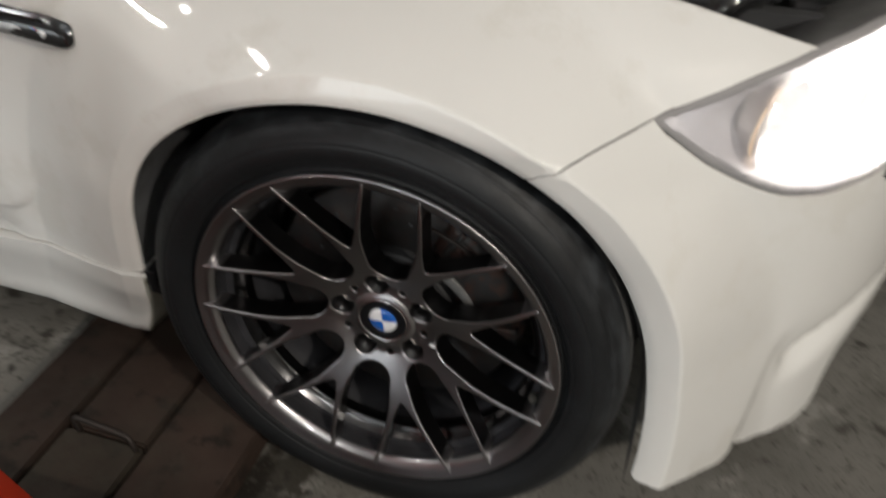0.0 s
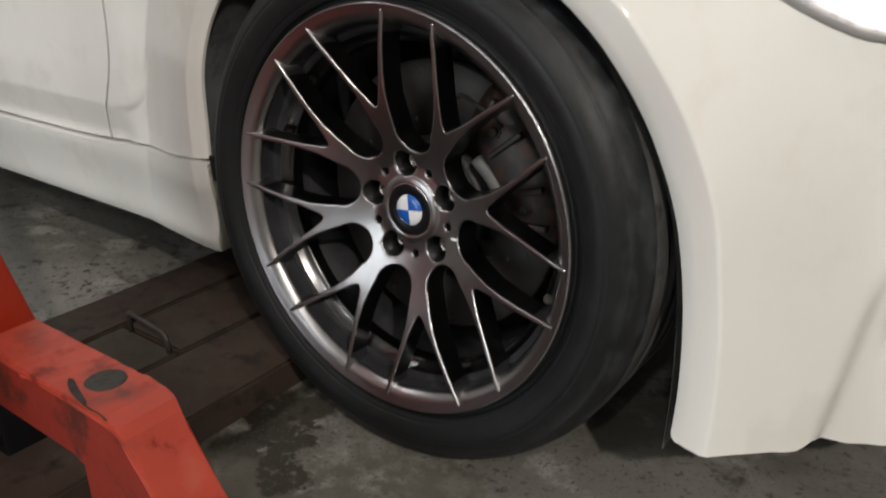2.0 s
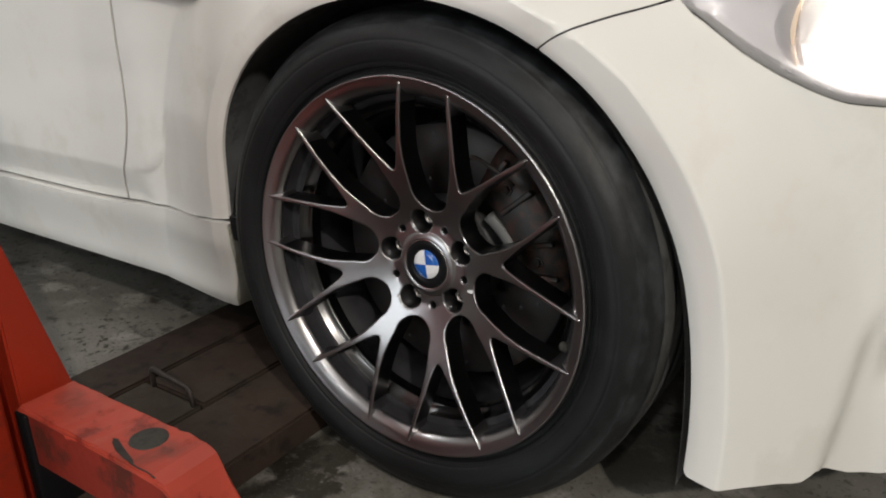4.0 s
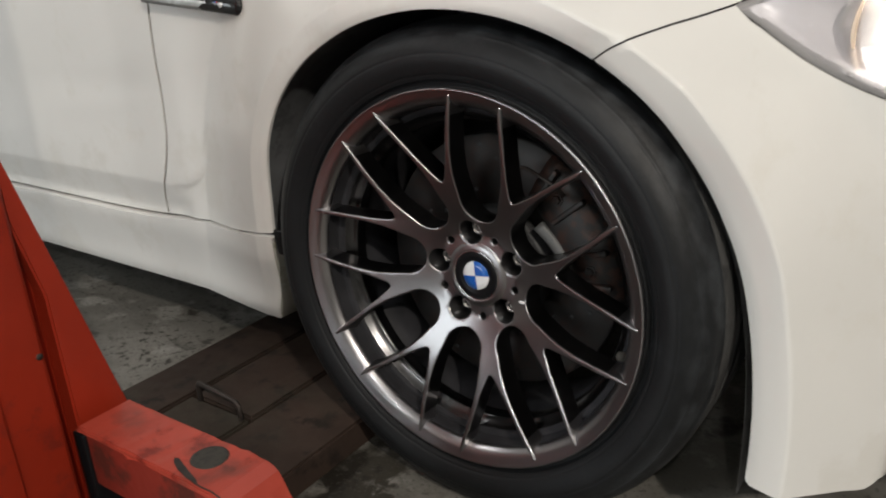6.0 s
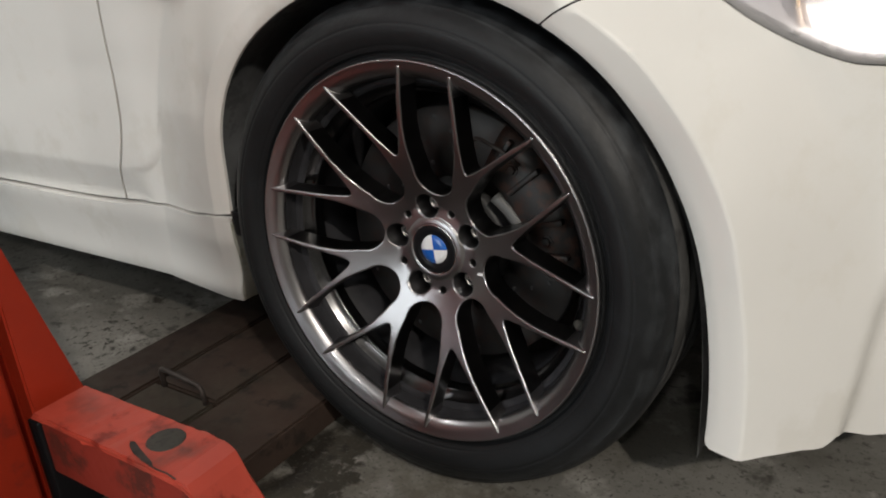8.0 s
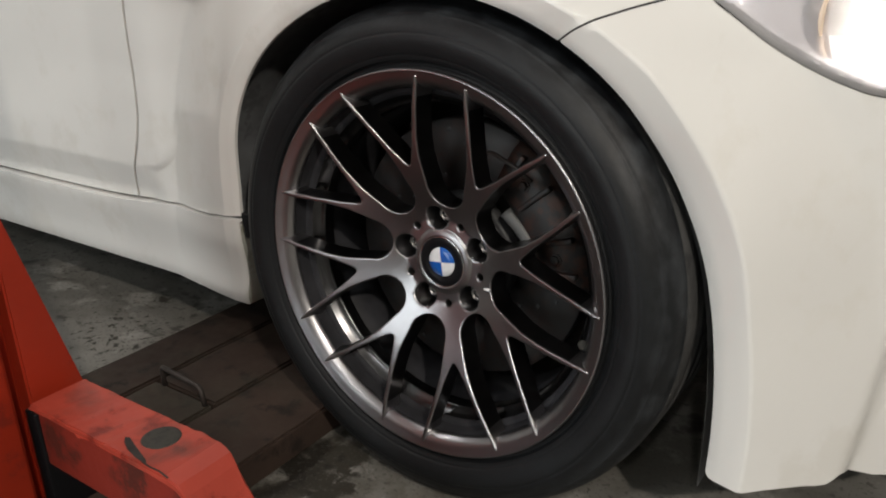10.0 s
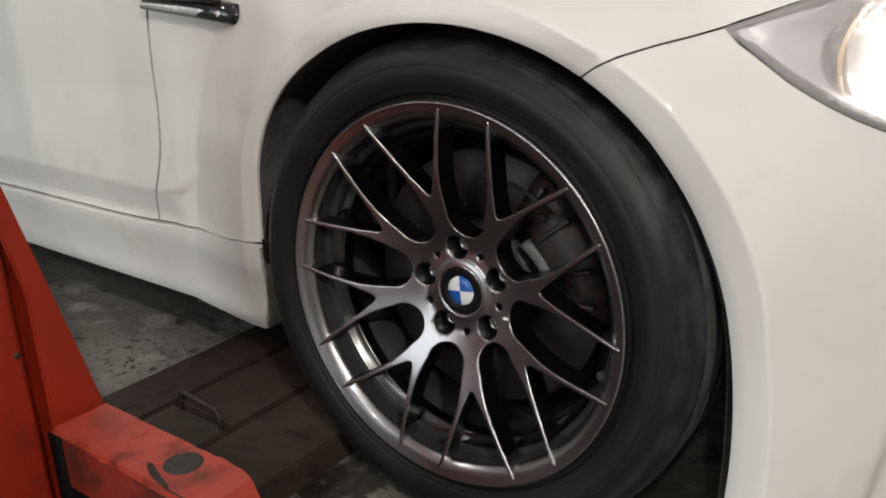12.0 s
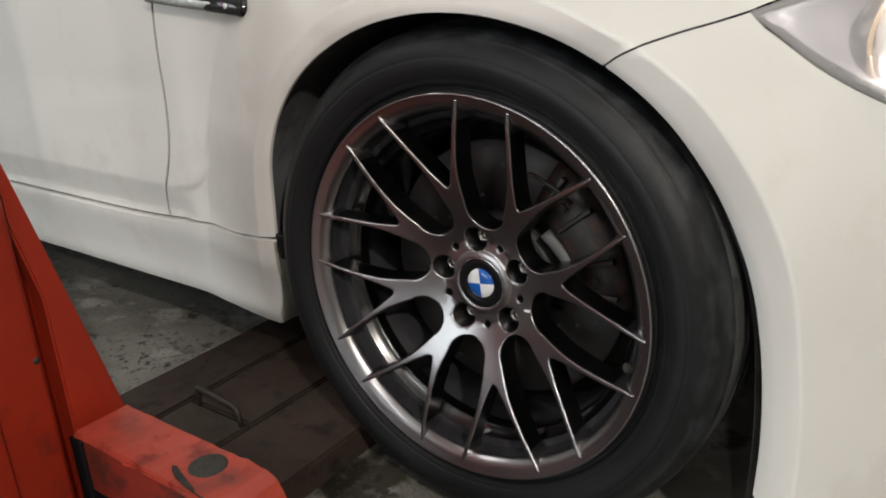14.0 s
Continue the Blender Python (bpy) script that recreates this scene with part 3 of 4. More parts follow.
# ---- the workshop ----
def slab(name, x0, x1, y0, y1, z0, z1, mat, label, category):
    ob = link(boxed(x0, x1, y0, y1, z0, z1), name, mat, None, flat=True)
    return tagged(ob, label, category, kind="structure")


floor = slab("floor", -5, 5, -5, 5, -0.10, 0.0, CONCRETE, "grey concrete workshop floor with black oil stains", "floor")
slab("wall_north", -5, 5, 5, 5.2, 0, 3.4, WALL, "plain pale workshop wall", "wall")
# unseen wall, with an opening added for the fill lamp
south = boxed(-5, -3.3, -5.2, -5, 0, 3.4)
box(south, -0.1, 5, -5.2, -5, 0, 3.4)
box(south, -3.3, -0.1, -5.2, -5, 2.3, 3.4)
tagged(link(south, "wall_south", WALL, None, flat=True), "plain pale workshop wall with an opening added for the fill lamp", "wall", kind="structure")
slab("ground", -6.5, 3, -9, -5.2, -0.10, -0.002, CONCRETE, "unseen concrete ground outside the added opening", "ground")
slab("wall_east", 5, 5.2, -5, 5, 0, 3.4, WALL, "plain pale workshop wall", "wall")
slab("wall_west", -5.2, -5, -5, 5, 0, 3.4, WALL, "plain pale workshop wall", "wall")
slab("ceiling", -5, 5, -5, 5, 3.4, 3.5, CEIL, "plain grey workshop ceiling", "ceiling")

# ---- the car ----
car = tagged(empty("car", pose(0, 0, 0)), "white two-door car with its bonnet open and headlight on", "car")

GAP = 0.0028
# the line between sill and door or fender, rear to front
SILL_LINE = [(-2.3, 0.285), (-1.1, 0.2965), (-0.90, 0.2968), (-0.75, 0.2972), (-0.66, 0.2992), (-0.60, 0.3022), (-0.53, 0.3085), (-0.45, 0.316), (-0.40, 0.317), (-0.36, 0.319), (-0.31, 0.331), (-0.28, 0.334), (-0.2545, 0.3345)]
SILL_LINE = curve(SILL_LINE, 60)
# the front edge of the door, bottom to top
DOOR_LINE = curve([(-0.599, 0.3022), (-0.586, 0.339), (-0.568, 0.372), (-0.5515, 0.415), (-0.5440, 0.455), (-0.5415, 0.50), (-0.543, 0.58), (-0.539, 0.64), (-0.531, 0.70), (-0.518, 0.80), (-0.505, 0.86)], 30)
# the line between fender and bumper, arch to lamp
NOSE_LINE = curve([(0.2825, 0.625), (0.298, 0.636), (0.318, 0.646), (0.348, 0.6555), (0.378, 0.6628), (0.405, 0.6705)], 16)
# the lamp's upper and lower edges
LAMP_TOP = curve([(0.405, 0.6705), (0.420, 0.6755), (0.437, 0.6808), (0.482, 0.6972), (0.510, 0.708), (0.592, 0.732), (0.70, 0.752), (0.80, 0.758)], 24)
LAMP_LOW = curve([(0.405, 0.6705), (0.416, 0.6658), (0.4386, 0.6485), (0.4702, 0.6240), (0.5052, 0.6030), (0.540, 0.5860), (0.575, 0.5725), (0.63, 0.567), (0.70, 0.578), (0.77, 0.622), (0.815, 0.69), (0.80, 0.758)], 36)
HOOD_LINE = curve([(0.592, 0.733), (0.52, 0.757), (0.44, 0.781), (0.36, 0.803), (0.20, 0.835), (0.0, 0.865), (-0.25, 0.89), (-0.505, 0.90)], 30)


def arch_line(a0, a1, n=60):
    """The edge of the wheel arch between two angles, in degrees from the front."""
    out = []
    for a in np.linspace(radians(a0), radians(a1), n):
        r = float(arch_radius(math.cos(a), 0.33 + math.sin(a)))
        out.append((q_at(r * math.cos(a)), 0.33 + r * math.sin(a)))
    return out


def low(line, by):
    return [(q, s - by) for q, s in line]


def cut(line, q0, q1):
    return [p for p in line if q0 <= p[0] <= q1]


# fender: round the arch, along the sill, up the door, along the bonnet, down to the lamp
fender = arch_line(58.7, 178.8)
fender += low(cut(SILL_LINE, -0.592, -0.259)[::-1], -GAP * 0.5)
fender += [(DOOR_LINE[0][0] + GAP, DOOR_LINE[0][1] + 0.0025)] + [(q + GAP, s) for q, s in DOOR_LINE[1:]]
fender += HOOD_LINE[::-1][1:]
fender += [(q, s + GAP * 0.8) for q, s in cut(LAMP_TOP, 0.42, 0.585)[::-1]]
fender += low(NOSE_LINE[::-1], -GAP * 0.42)
part("fender", skin(fender, hem=0.005), WHITE, car)

# door
door = low(cut(SILL_LINE, -2.2, -0.608), -GAP * 0.6)
door += [(DOOR_LINE[0][0] - GAP, DOOR_LINE[0][1] + 0.0022)] + [(q - GAP, s) for q, s in DOOR_LINE[1:]]
door += [(-0.6, 0.90), (-2.2, 0.90)]
part("door", skin(door, step=0.014, hem=0.014), WHITE, car)

# sill
sill = [(-2.3, 0.160), (-0.9, 0.1625), (-0.55, 0.163), (-0.42, 0.160), (-0.338, 0.149)]
sill = curve(sill, 40) + [(q_at(float(arch_side(z)[1])), z) for z in np.linspace(0.149, 0.326, 14)]
sill += low(SILL_LINE[::-1], GAP * 0.5)
part("side_sill", skin(sill, step=0.012, hem=0.05, sill=True), WHITE, car, "white side sill skirt with dust")

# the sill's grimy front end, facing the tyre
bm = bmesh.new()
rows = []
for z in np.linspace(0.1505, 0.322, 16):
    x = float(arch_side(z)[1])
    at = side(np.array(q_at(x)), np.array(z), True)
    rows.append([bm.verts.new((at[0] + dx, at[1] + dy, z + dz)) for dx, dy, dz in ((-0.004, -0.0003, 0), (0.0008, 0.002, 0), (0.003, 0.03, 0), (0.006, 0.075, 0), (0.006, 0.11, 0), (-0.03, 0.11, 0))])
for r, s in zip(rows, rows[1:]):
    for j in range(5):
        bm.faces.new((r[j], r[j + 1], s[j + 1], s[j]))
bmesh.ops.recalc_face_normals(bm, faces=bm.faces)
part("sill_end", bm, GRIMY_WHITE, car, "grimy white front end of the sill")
bm = boxed(-0.3540, -0.337, 0.0225, 0.10, 0.306, 0.345, 0.002)
for v in bm.verts:
    v.co.x += 0.12 * (0.345 - v.co.z) - 0.10 * (v.co.y - 0.0205)
part("liner_tab", bm, CAP_BLACK, car, "black plastic liner end above the sill")

# bumper
corner = q_at(float(arch_side(0.147)[0]))
low_edge = [(corner + 0.0012, 0.1432), (corner + 0.004, 0.1408), (corner + 0.010, 0.1398), (0.480, 0.1378), (0.51, 0.1378), (0.55, 0.1350), (0.566, 0.1315), (0.576, 0.1310), (0.584, 0.1350), (0.592, 0.141), (0.612, 0.133), (0.644, 0.119), (0.69, 0.109), (0.732, 0.108), (0.760, 0.114), (0.776, 0.124), (0.785, 0.141), (0.789, 0.170), (0.798, 0.200), (0.815, 0.226), (0.852, 0.250), (0.92, 0.264), (1.22, 0.27)]
bumper = [(q_at(float(arch_side(z)[0])), z) for z in np.linspace(0.325, 0.147, 14)]
bumper += low_edge + [(1.22, 0.62), (0.95, 0.64)]
bumper += low(cut(LAMP_LOW, 0.4125, 0.815)[::-1], 0.0085)
bumper += low(NOSE_LINE[::-1], GAP * 0.42)
bumper += arch_line(57.8, 1.0)
part("front_bumper", skin(bumper, hem=0.005), WHITE, car)

# the dark inside that shows in the gaps
inner = arch_line(57, 178) + [(-0.262, 0.30), (-0.30, 0.22), (-0.34, 0.16), (-2.2, 0.17), (-2.2, 0.88), (-0.5, 0.87), (0.0, 0.84), (0.36, 0.78), (0.40, 0.70), (0.385, 0.66), (0.30, 0.63)]
part("inner_body", skin(inner, step=0.012, hem=0, push=lambda p: 0.0032 + 0.019 * smooth((0.298 - p[:, 1]) / 0.03)), BLACK, car)
part("underbody", boxed(-2.4, 0.42, 0.30, 1.5, 0.17, 0.22), VOID, car, flat=True)
part("inner_wing", boxed(-2.4, -0.47, 0.115, 0.30, 0.19, 0.24), VOID, car, flat=True)

# arch liner
bm = bmesh.new()
rows = []
for a in np.linspace(radians(-31), radians(194), 70):
    c, z = math.cos(a), 0.33
    r = float(arch_radius(c, 0.33 + math.sin(a))) + 0.008
    if math.sin(a) < 0:
        ends = arch_side(0.33 + r * math.sin(a), 0.008)
        r = float(ends[0] if c > 0 else -ends[1]) / abs(c)
    x, z = r * c, 0.33 + r * math.sin(a)
    y0 = float(side(np.array(q_at(x)), np.array(z))[1]) + 0.010
    rows.append([bm.verts.new((x, y, z)) for y in (y0, y0 + 0.03, y0 + 0.08, 0.22, 0.30)])
for r, s in zip(rows, rows[1:]):
    for j in range(4):
        bm.faces.new((r[j], r[j + 1], s[j + 1], s[j]))
bmesh.ops.recalc_face_normals(bm, faces=bm.faces)
part("wheel_arch_liner", bm, LINER, car, "dusty black plastic arch liner")
part("inner_arch", boxed(-0.5, 0.48, 0.30, 0.32, 0.17, 0.72), VOID, car, flat=True)

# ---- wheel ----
# The wall behind the lip takes the barrel colour, its dark reflection painted in.
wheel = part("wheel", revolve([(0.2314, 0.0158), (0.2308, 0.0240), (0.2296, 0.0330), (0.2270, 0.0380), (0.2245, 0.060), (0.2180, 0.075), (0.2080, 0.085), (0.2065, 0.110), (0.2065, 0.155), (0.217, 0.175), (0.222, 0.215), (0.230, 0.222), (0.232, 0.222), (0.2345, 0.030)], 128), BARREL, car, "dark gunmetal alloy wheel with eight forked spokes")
wheel.matrix_local = pose(0, 0, 0.33, -1.5)
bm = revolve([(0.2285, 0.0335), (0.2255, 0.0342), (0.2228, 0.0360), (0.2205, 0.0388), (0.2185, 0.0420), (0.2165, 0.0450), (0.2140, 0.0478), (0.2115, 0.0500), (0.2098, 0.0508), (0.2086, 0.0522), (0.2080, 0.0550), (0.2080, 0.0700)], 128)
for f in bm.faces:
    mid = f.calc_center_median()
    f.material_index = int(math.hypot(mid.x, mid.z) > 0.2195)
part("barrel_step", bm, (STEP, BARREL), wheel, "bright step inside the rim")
part("rim_lip", revolve([(0.2313, 0.0175), (0.2318, 0.0140), (0.2328, 0.0112), (0.2345, 0.0090), (0.2362, 0.0068), (0.2385, 0.0046), (0.2412, 0.0027), (0.2442, 0.0011), (0.2475, -0.0003), (0.2505, -0.0016), (0.2520, -0.0026), (0.2531, -0.0030), (0.2545, -0.0020), (0.2552, 0.0006), (0.2546, 0.0050), (0.2520, 0.0090), (0.246, 0.018)], 160), ALLOY, wheel, "satin gunmetal rim edge")

wall = np.array([(0.2640, 0.0030), (0.2700, -0.0015), (0.2790, -0.0065), (0.2880, -0.0092), (0.2970, -0.0085), (0.3060, -0.0045), (0.3140, 0.0022), (0.3212, 0.0088), (0.3275, 0.0165), (0.3316, 0.0275), (0.3335, 0.0420)])
fine_wall = np.c_[np.interp(np.linspace(0, 10, 121), np.arange(11), wall[:, 0]), np.interp(np.linspace(0, 10, 121), np.arange(11), wall[:, 1])]
for _ in range(80):
    fine_wall[1:-1] = (fine_wall[:-2] + 2 * fine_wall[1:-1] + fine_wall[2:]) / 4
fine_wall[:, 1] += 0.0008 * np.exp(-((fine_wall[:, 0] - 0.2955) / 0.0016) ** 2) + 0.0006 * np.exp(-((fine_wall[:, 0] - 0.2700) / 0.0012) ** 2) - 0.0007 * np.exp(-((fine_wall[:, 0] - 0.3175) / 0.0014) ** 2)
tyre_line = [(0.2450, 0.020), (0.2520, 0.0085), (0.2556, 0.0080), (0.2570, 0.0125), (0.2592, 0.0130), (0.2602, 0.0110), (0.2612, 0.0115), (0.2628, 0.0080)] + [tuple(p) for p in fine_wall]
groove = []
for y in (0.072, 0.107, 0.142, 0.177):
    groove += [(0.3340, y - 0.006), (0.3265, y - 0.004), (0.3265, y + 0.004), (0.3340, y + 0.006)]
tyre_line += [(0.3340, 0.058)] + groove + [(0.3310, 0.200), (0.3265, 0.215), (0.315, 0.236), (0.295, 0.246), (0.262, 0.236), (0.245, 0.222)]
bm = revolve(tyre_line, 180)
for f in bm.faces:
    mid = f.calc_center_median()
    f.material_index = int(math.hypot(mid.x, mid.z) > 0.325 and 0.034 < mid.y < 0.22)
for v in bm.verts:
    if v.co.z < -0.300:
        squeeze = min(1.0, (-0.300 - v.co.z) / 0.03)
        if v.co.y < 0.11:
            v.co.y -= 0.006 * squeeze * (1 - abs(v.co.z + 0.315) / 0.06)
    v.co.z = max(v.co.z, -0.3262)
tyre = part("tyre", bm, (RUBBER, PALE_TREAD), wheel, "worn black low-profile tyre")

# ---- spokes ----
PHASE, HALF = 14.0, 14.2


def face_depth(r):
    """How far the spoke face lies behind the rim's edge, with a rounded collar round the centre cap."""
    u = np.clip((0.246 - r) / 0.186, 0, 1)
    collar = 0.0042 * np.sqrt(np.clip(1 - ((r - 0.0345) / 0.0105) ** 2, 0, 1))
    return -0.0012 + 0.0535 * (0.55 * u + 0.45 * u**1.7) * 1.02 - collar


def turned(pts, deg):
    c, s = math.cos(radians(deg)), math.sin(radians(deg))
    return [(a * c - b * s, a * s + b * c) for a, b in pts]


def rounded(pts, bend, steps=5):
    """A closed outline with its corners rounded."""
    out, n = [], len(pts)
    for k in range(n):
        a, b, c = (Vector(pts[(k + j - 1) % n]) for j in range(3))
        m = min(bend, (a - b).length * 0.45, (c - b).length * 0.45)
        p, q = b + (a - b).normalized() * m, b + (c - b).normalized() * m
        out += [tuple((1 - t) ** 2 * p + 2 * t * (1 - t) * b + t * t * q) for t in (i / steps for i in range(steps + 1))]
    return out


# the round-ended opening between two forks, and the pointed one inside a fork, both running out into the spoke tips
TIP, BLUNT = 0.2470, 0.36
U_HALF = [(0.1075 - 0.0285 * math.cos(t), 0.0285 * math.sin(t)) for t in np.linspace(0, math.pi / 2, 9)]
U_HALF += [(0.125, 0.0326), (0.145, 0.0360), (0.170, 0.0370), (0.200, 0.0356), (0.2190, 0.0341), (0.2330, 0.0333), (0.2400, 0.0338), (TIP * math.cos(radians(22.5 - HALF - BLUNT)), TIP * math.sin(radians(22.5 - HALF - BLUNT)))]
V_HALF = [(0.1345, 0.0), (0.1352, 0.0022), (0.139, 0.0055), (0.160, 0.0178), (0.190, 0.0329), (0.2080, 0.0419), (0.2240, 0.0507), (0.2335, 0.0560), (TIP * math.cos(radians(HALF - BLUNT)), TIP * math.sin(radians(HALF - BLUNT)))]
edge_line = []
for k in range(8):
    for half, turn in ((V_HALF, PHASE + 45 * k), (U_HALF, PHASE + 22.5 + 45 * k)):
        edge_line += turned([(a, -b) for a, b in half[::-1]] + half[1:], turn)
edge_line = walked(edge_line, 0.0024)
HOLES = [[(0.0600 * math.cos(radians(97.5 + 72 * k)) + 0.0165 * math.cos(t), 0.0600 * math.sin(radians(97.5 + 72 * k)) + 0.0165 * math.sin(t)) for t in np.linspace(0, 2 * math.pi, 24, endpoint=False)] for k in range(5)]
HOLES += [[(0.0590 * math.cos(radians(61.5 + 72 * k)) + 0.0050 * math.cos(t), 0.0590 * math.sin(radians(61.5 + 72 * k)) + 0.0050 * math.sin(t)) for t in np.linspace(0, 2 * math.pi, 14, endpoint=False)] for k in range(5)]
HOLES += [[(0.0345 * math.cos(t), 0.0345 * math.sin(t)) for t in np.linspace(0, 2 * math.pi, 40, endpoint=False)]]


def spider():
    """The wheel's cast face: hub, forked spokes and rounded window edges."""
    loops = HOLES + [edge_line]
    soft = 0.0017
    pts, ring = [], []
    for loop in loops:
        a = np.array(loop)
        t = np.roll(a, -1, 0) - np.roll(a, 1, 0)
        nrm = np.c_[t[:, 1], -t[:, 0]] / np.hypot(*t.T)[:, None]
        area = (a[:, 0] * np.roll(a[:, 1], -1) - a[:, 1] * np.roll(a[:, 0], -1)).sum()
        nrm *= (1 if area > 0 else -1) * (-1 if loop is edge_line else 1)
        for d in (0.0004, 0.0009, 0.0017, 0.0034):
            pts.append(a + nrm * d)
    for r in np.arange(0.038, 0.238, 0.005):
        n = max(8, int(2 * math.pi * r / 0.005))
        pts.append(np.c_[r * np.cos(np.arange(n) * 2 * math.pi / n), r * np.sin(np.arange(n) * 2 * math.pi / n)])
    for r in np.arange(0.0362, 0.0462, 0.0011):
        pts.append(np.c_[r * np.cos(np.arange(160) * math.pi / 80), r * np.sin(np.arange(160) * math.pi / 80)])
    pts = np.concatenate(pts)
    near = np.full(len(pts), 1e9)
    good = np.hypot(*pts.T) < 0.2495
    for loop in loops:
        box_lo, box_hi = np.min(loop, 0) - 0.006, np.max(loop, 0) + 0.006
        if loop is edge_line:
            hit, d = inside(pts, loop)
            good &= hit
            near = np.minimum(near, d)
        else:
            sel = np.all((pts > box_lo) & (pts < box_hi), 1)
            hit, d = inside(pts[sel], loop)
            good[sel] &= ~hit
            near[sel] = np.minimum(near[sel], d)
    good &= near > 0.0003
    pts, near = pts[good], near[good]
    # thin out points that crowd each other
    seen, keep = set(), []
    for k, p in enumerate(pts):
        cell = (round(p[0] / 0.00035), round(p[1] / 0.00035))
        if cell not in seen:
            seen.add(cell)
            keep.append(k)
    pts, near = pts[keep], near[keep]
    verts, edges, n0 = [], [], 0
    for loop in loops:
        verts += [Vector(p) for p in loop]
        edges += [(n0 + k, n0 + (k + 1) % len(loop)) for k in range(len(loop))]
        n0 += len(loop)
    verts += [Vector(p) for p in pts]
    got = delaunay_2d_cdt(verts, edges, [], 0, 1e-7)
    flat_pts = np.array([tuple(v) for v in got[0]])
    cen = np.array([flat_pts[list(t)].mean(0) for t in got[2]])
    good, _ = inside(cen, edge_line)
    for loop in loops[:-1]:
        sel = np.all((cen > np.min(loop, 0)) & (cen < np.max(loop, 0)), 1)
        hit, _ = inside(cen[sel], loop)
        good[sel] &= ~hit
    # depth: the dished face, rounded off towards every edge
    near_all = np.full(len(flat_pts), 1e9)
    for loop in loops:
        sel = np.all((flat_pts > np.min(loop, 0) - 0.006) & (flat_pts < np.max(loop, 0) + 0.006), 1)
        _, d = inside(flat_pts[sel], loop)
        near_all[sel] = np.minimum(near_all[sel], d)
    r = np.hypot(*flat_pts.T)
    roll = np.clip(1 - near_all / soft, 0, 1)
    depth = face_depth(r) + soft * 0.9 * (1 - np.sqrt(np.clip(1 - roll**2, 0, 1)))
    bm = bmesh.new()
    made = [bm.verts.new((p[0], y, p[1])) for p, y in zip(flat_pts, depth)]
    for tri, ok in zip(got[2], good):
        if ok:
            bm.faces.new([made[k] for k in tri])
    # side walls, leaning a little to the back
    for loop in loops:
        a = np.array(loop)
        rr = np.hypot(*a.T)
        start = face_depth(rr) + soft * 0.9
        deep = np.full(len(a), 0.035)
        foot = a
        if loop is edge_line:
            # the flanks run back to the rim and flare out where they join it
            deep = np.interp(rr, [0.10, 0.222, 0.238, 0.2476], [0.034, 0.030, 0.016, 0.006])
            t = np.roll(a, -1, 0) - np.roll(a, 1, 0)
            out = np.c_[t[:, 1], -t[:, 0]] / np.maximum(np.hypot(*t.T), 1e-9)[:, None]
            foot = a + out * (0.001 + 0.0050 * smooth((rr - 0.221) / 0.010) * smooth((0.2476 - rr) / 0.006))[:, None]
        front = [bm.verts.new((p[0], y, p[1])) for p, y in zip(a, start)]
        back = [bm.verts.new((p[0], y, p[1])) for p, y in zip(foot, start + deep)]
        n = len(front)
        edge = [bm.verts.new(f.co * 0.955 + b.co * 0.045) for f, b in zip(front, back)]
        for k in range(n):
            bm.faces.new((front[k], front[(k + 1) % n], edge[(k + 1) % n], edge[k]))
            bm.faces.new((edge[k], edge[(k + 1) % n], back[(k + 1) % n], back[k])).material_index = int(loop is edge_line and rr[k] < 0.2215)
    loose = [v for v in bm.verts if not v.link_faces]
    bmesh.ops.delete(bm, geom=loose, context="VERTS")
    bmesh.ops.remove_doubles(bm, verts=bm.verts, dist=1e-6)
    bmesh.ops.recalc_face_normals(bm, faces=bm.faces)
    return bm


part("spokes", spider(), (ALLOY, SHADED_FLANK), wheel, "dark gunmetal cast spokes")

# wheel bolts in their wells
for k in range(5):
    a = radians(97.5 + 72 * k)
    cx, cz = 0.060 * math.cos(a), 0.060 * math.sin(a)
    well = revolve([(0.0168, 0.060), (0.0168, 0.082), (0.004, 0.084), (0.0, 0.084)], 20)
    bmesh.ops.translate(well, verts=well.verts, vec=(cx, 0, cz))
    part("bolt_well", well, STEP, wheel)
    bm = revolve([(0.0, 0.0740), (0.0035, 0.0740), (0.0048, 0.0748), (0.0052, 0.0712), (0.0092, 0.0716), (0.0102, 0.0732), (0.0106, 0.086)], 6)
    bmesh.ops.translate(bm, verts=bm.verts, vec=(cx, 0, cz))
    part("wheel_bolt", bm, BOLT, wheel, "dark steel wheel bolt", flat=True)
part("hub_core", revolve([(0.0, 0.088), (0.074, 0.088), (0.080, 0.100), (0.080, 0.13)], 48), BLACK, wheel)

# centre cap: black dish with a blue and white quartered disc
part("cap_ring", revolve([(0.0350, 0.056), (0.0347, 0.0505), (0.0342, 0.0494), (0.0336, 0.0500), (0.0333, 0.054)], 64), CHROME, wheel, "thin bright cap ring")
cap = part("centre_cap", revolve([(0.0336, 0.056), (0.0334, 0.0506), (0.0326, 0.0500), (0.0225, 0.0502), (0.0218, 0.0510), (0.0, 0.0512)], 64), CAP_BLACK, wheel, "black centre cap with a blue and white quartered disc")
bm = bmesh.new()
quarters = 12
for quadrant in range(4):
    mid = bm.verts.new((0, 0.0484, 0))
    arcs = []
    for k in range(quarters + 1):
        a = radians(97 + 90 * quadrant + 90 * k / quarters)
        arcs.append([bm.verts.new((r * math.cos(a), y, r * math.sin(a))) for r, y in ((0.011, 0.0486), (0.0194, 0.0492), (0.0200, 0.0508))])
    for a, b in zip(arcs, arcs[1:]):
        for f in (bm.faces.new((mid, a[0], b[0])), bm.faces.new((a[0], a[1], b[1], b[0])), bm.faces.new((a[1], a[2], b[2], b[1]))):
            f.material_index = quadrant % 2
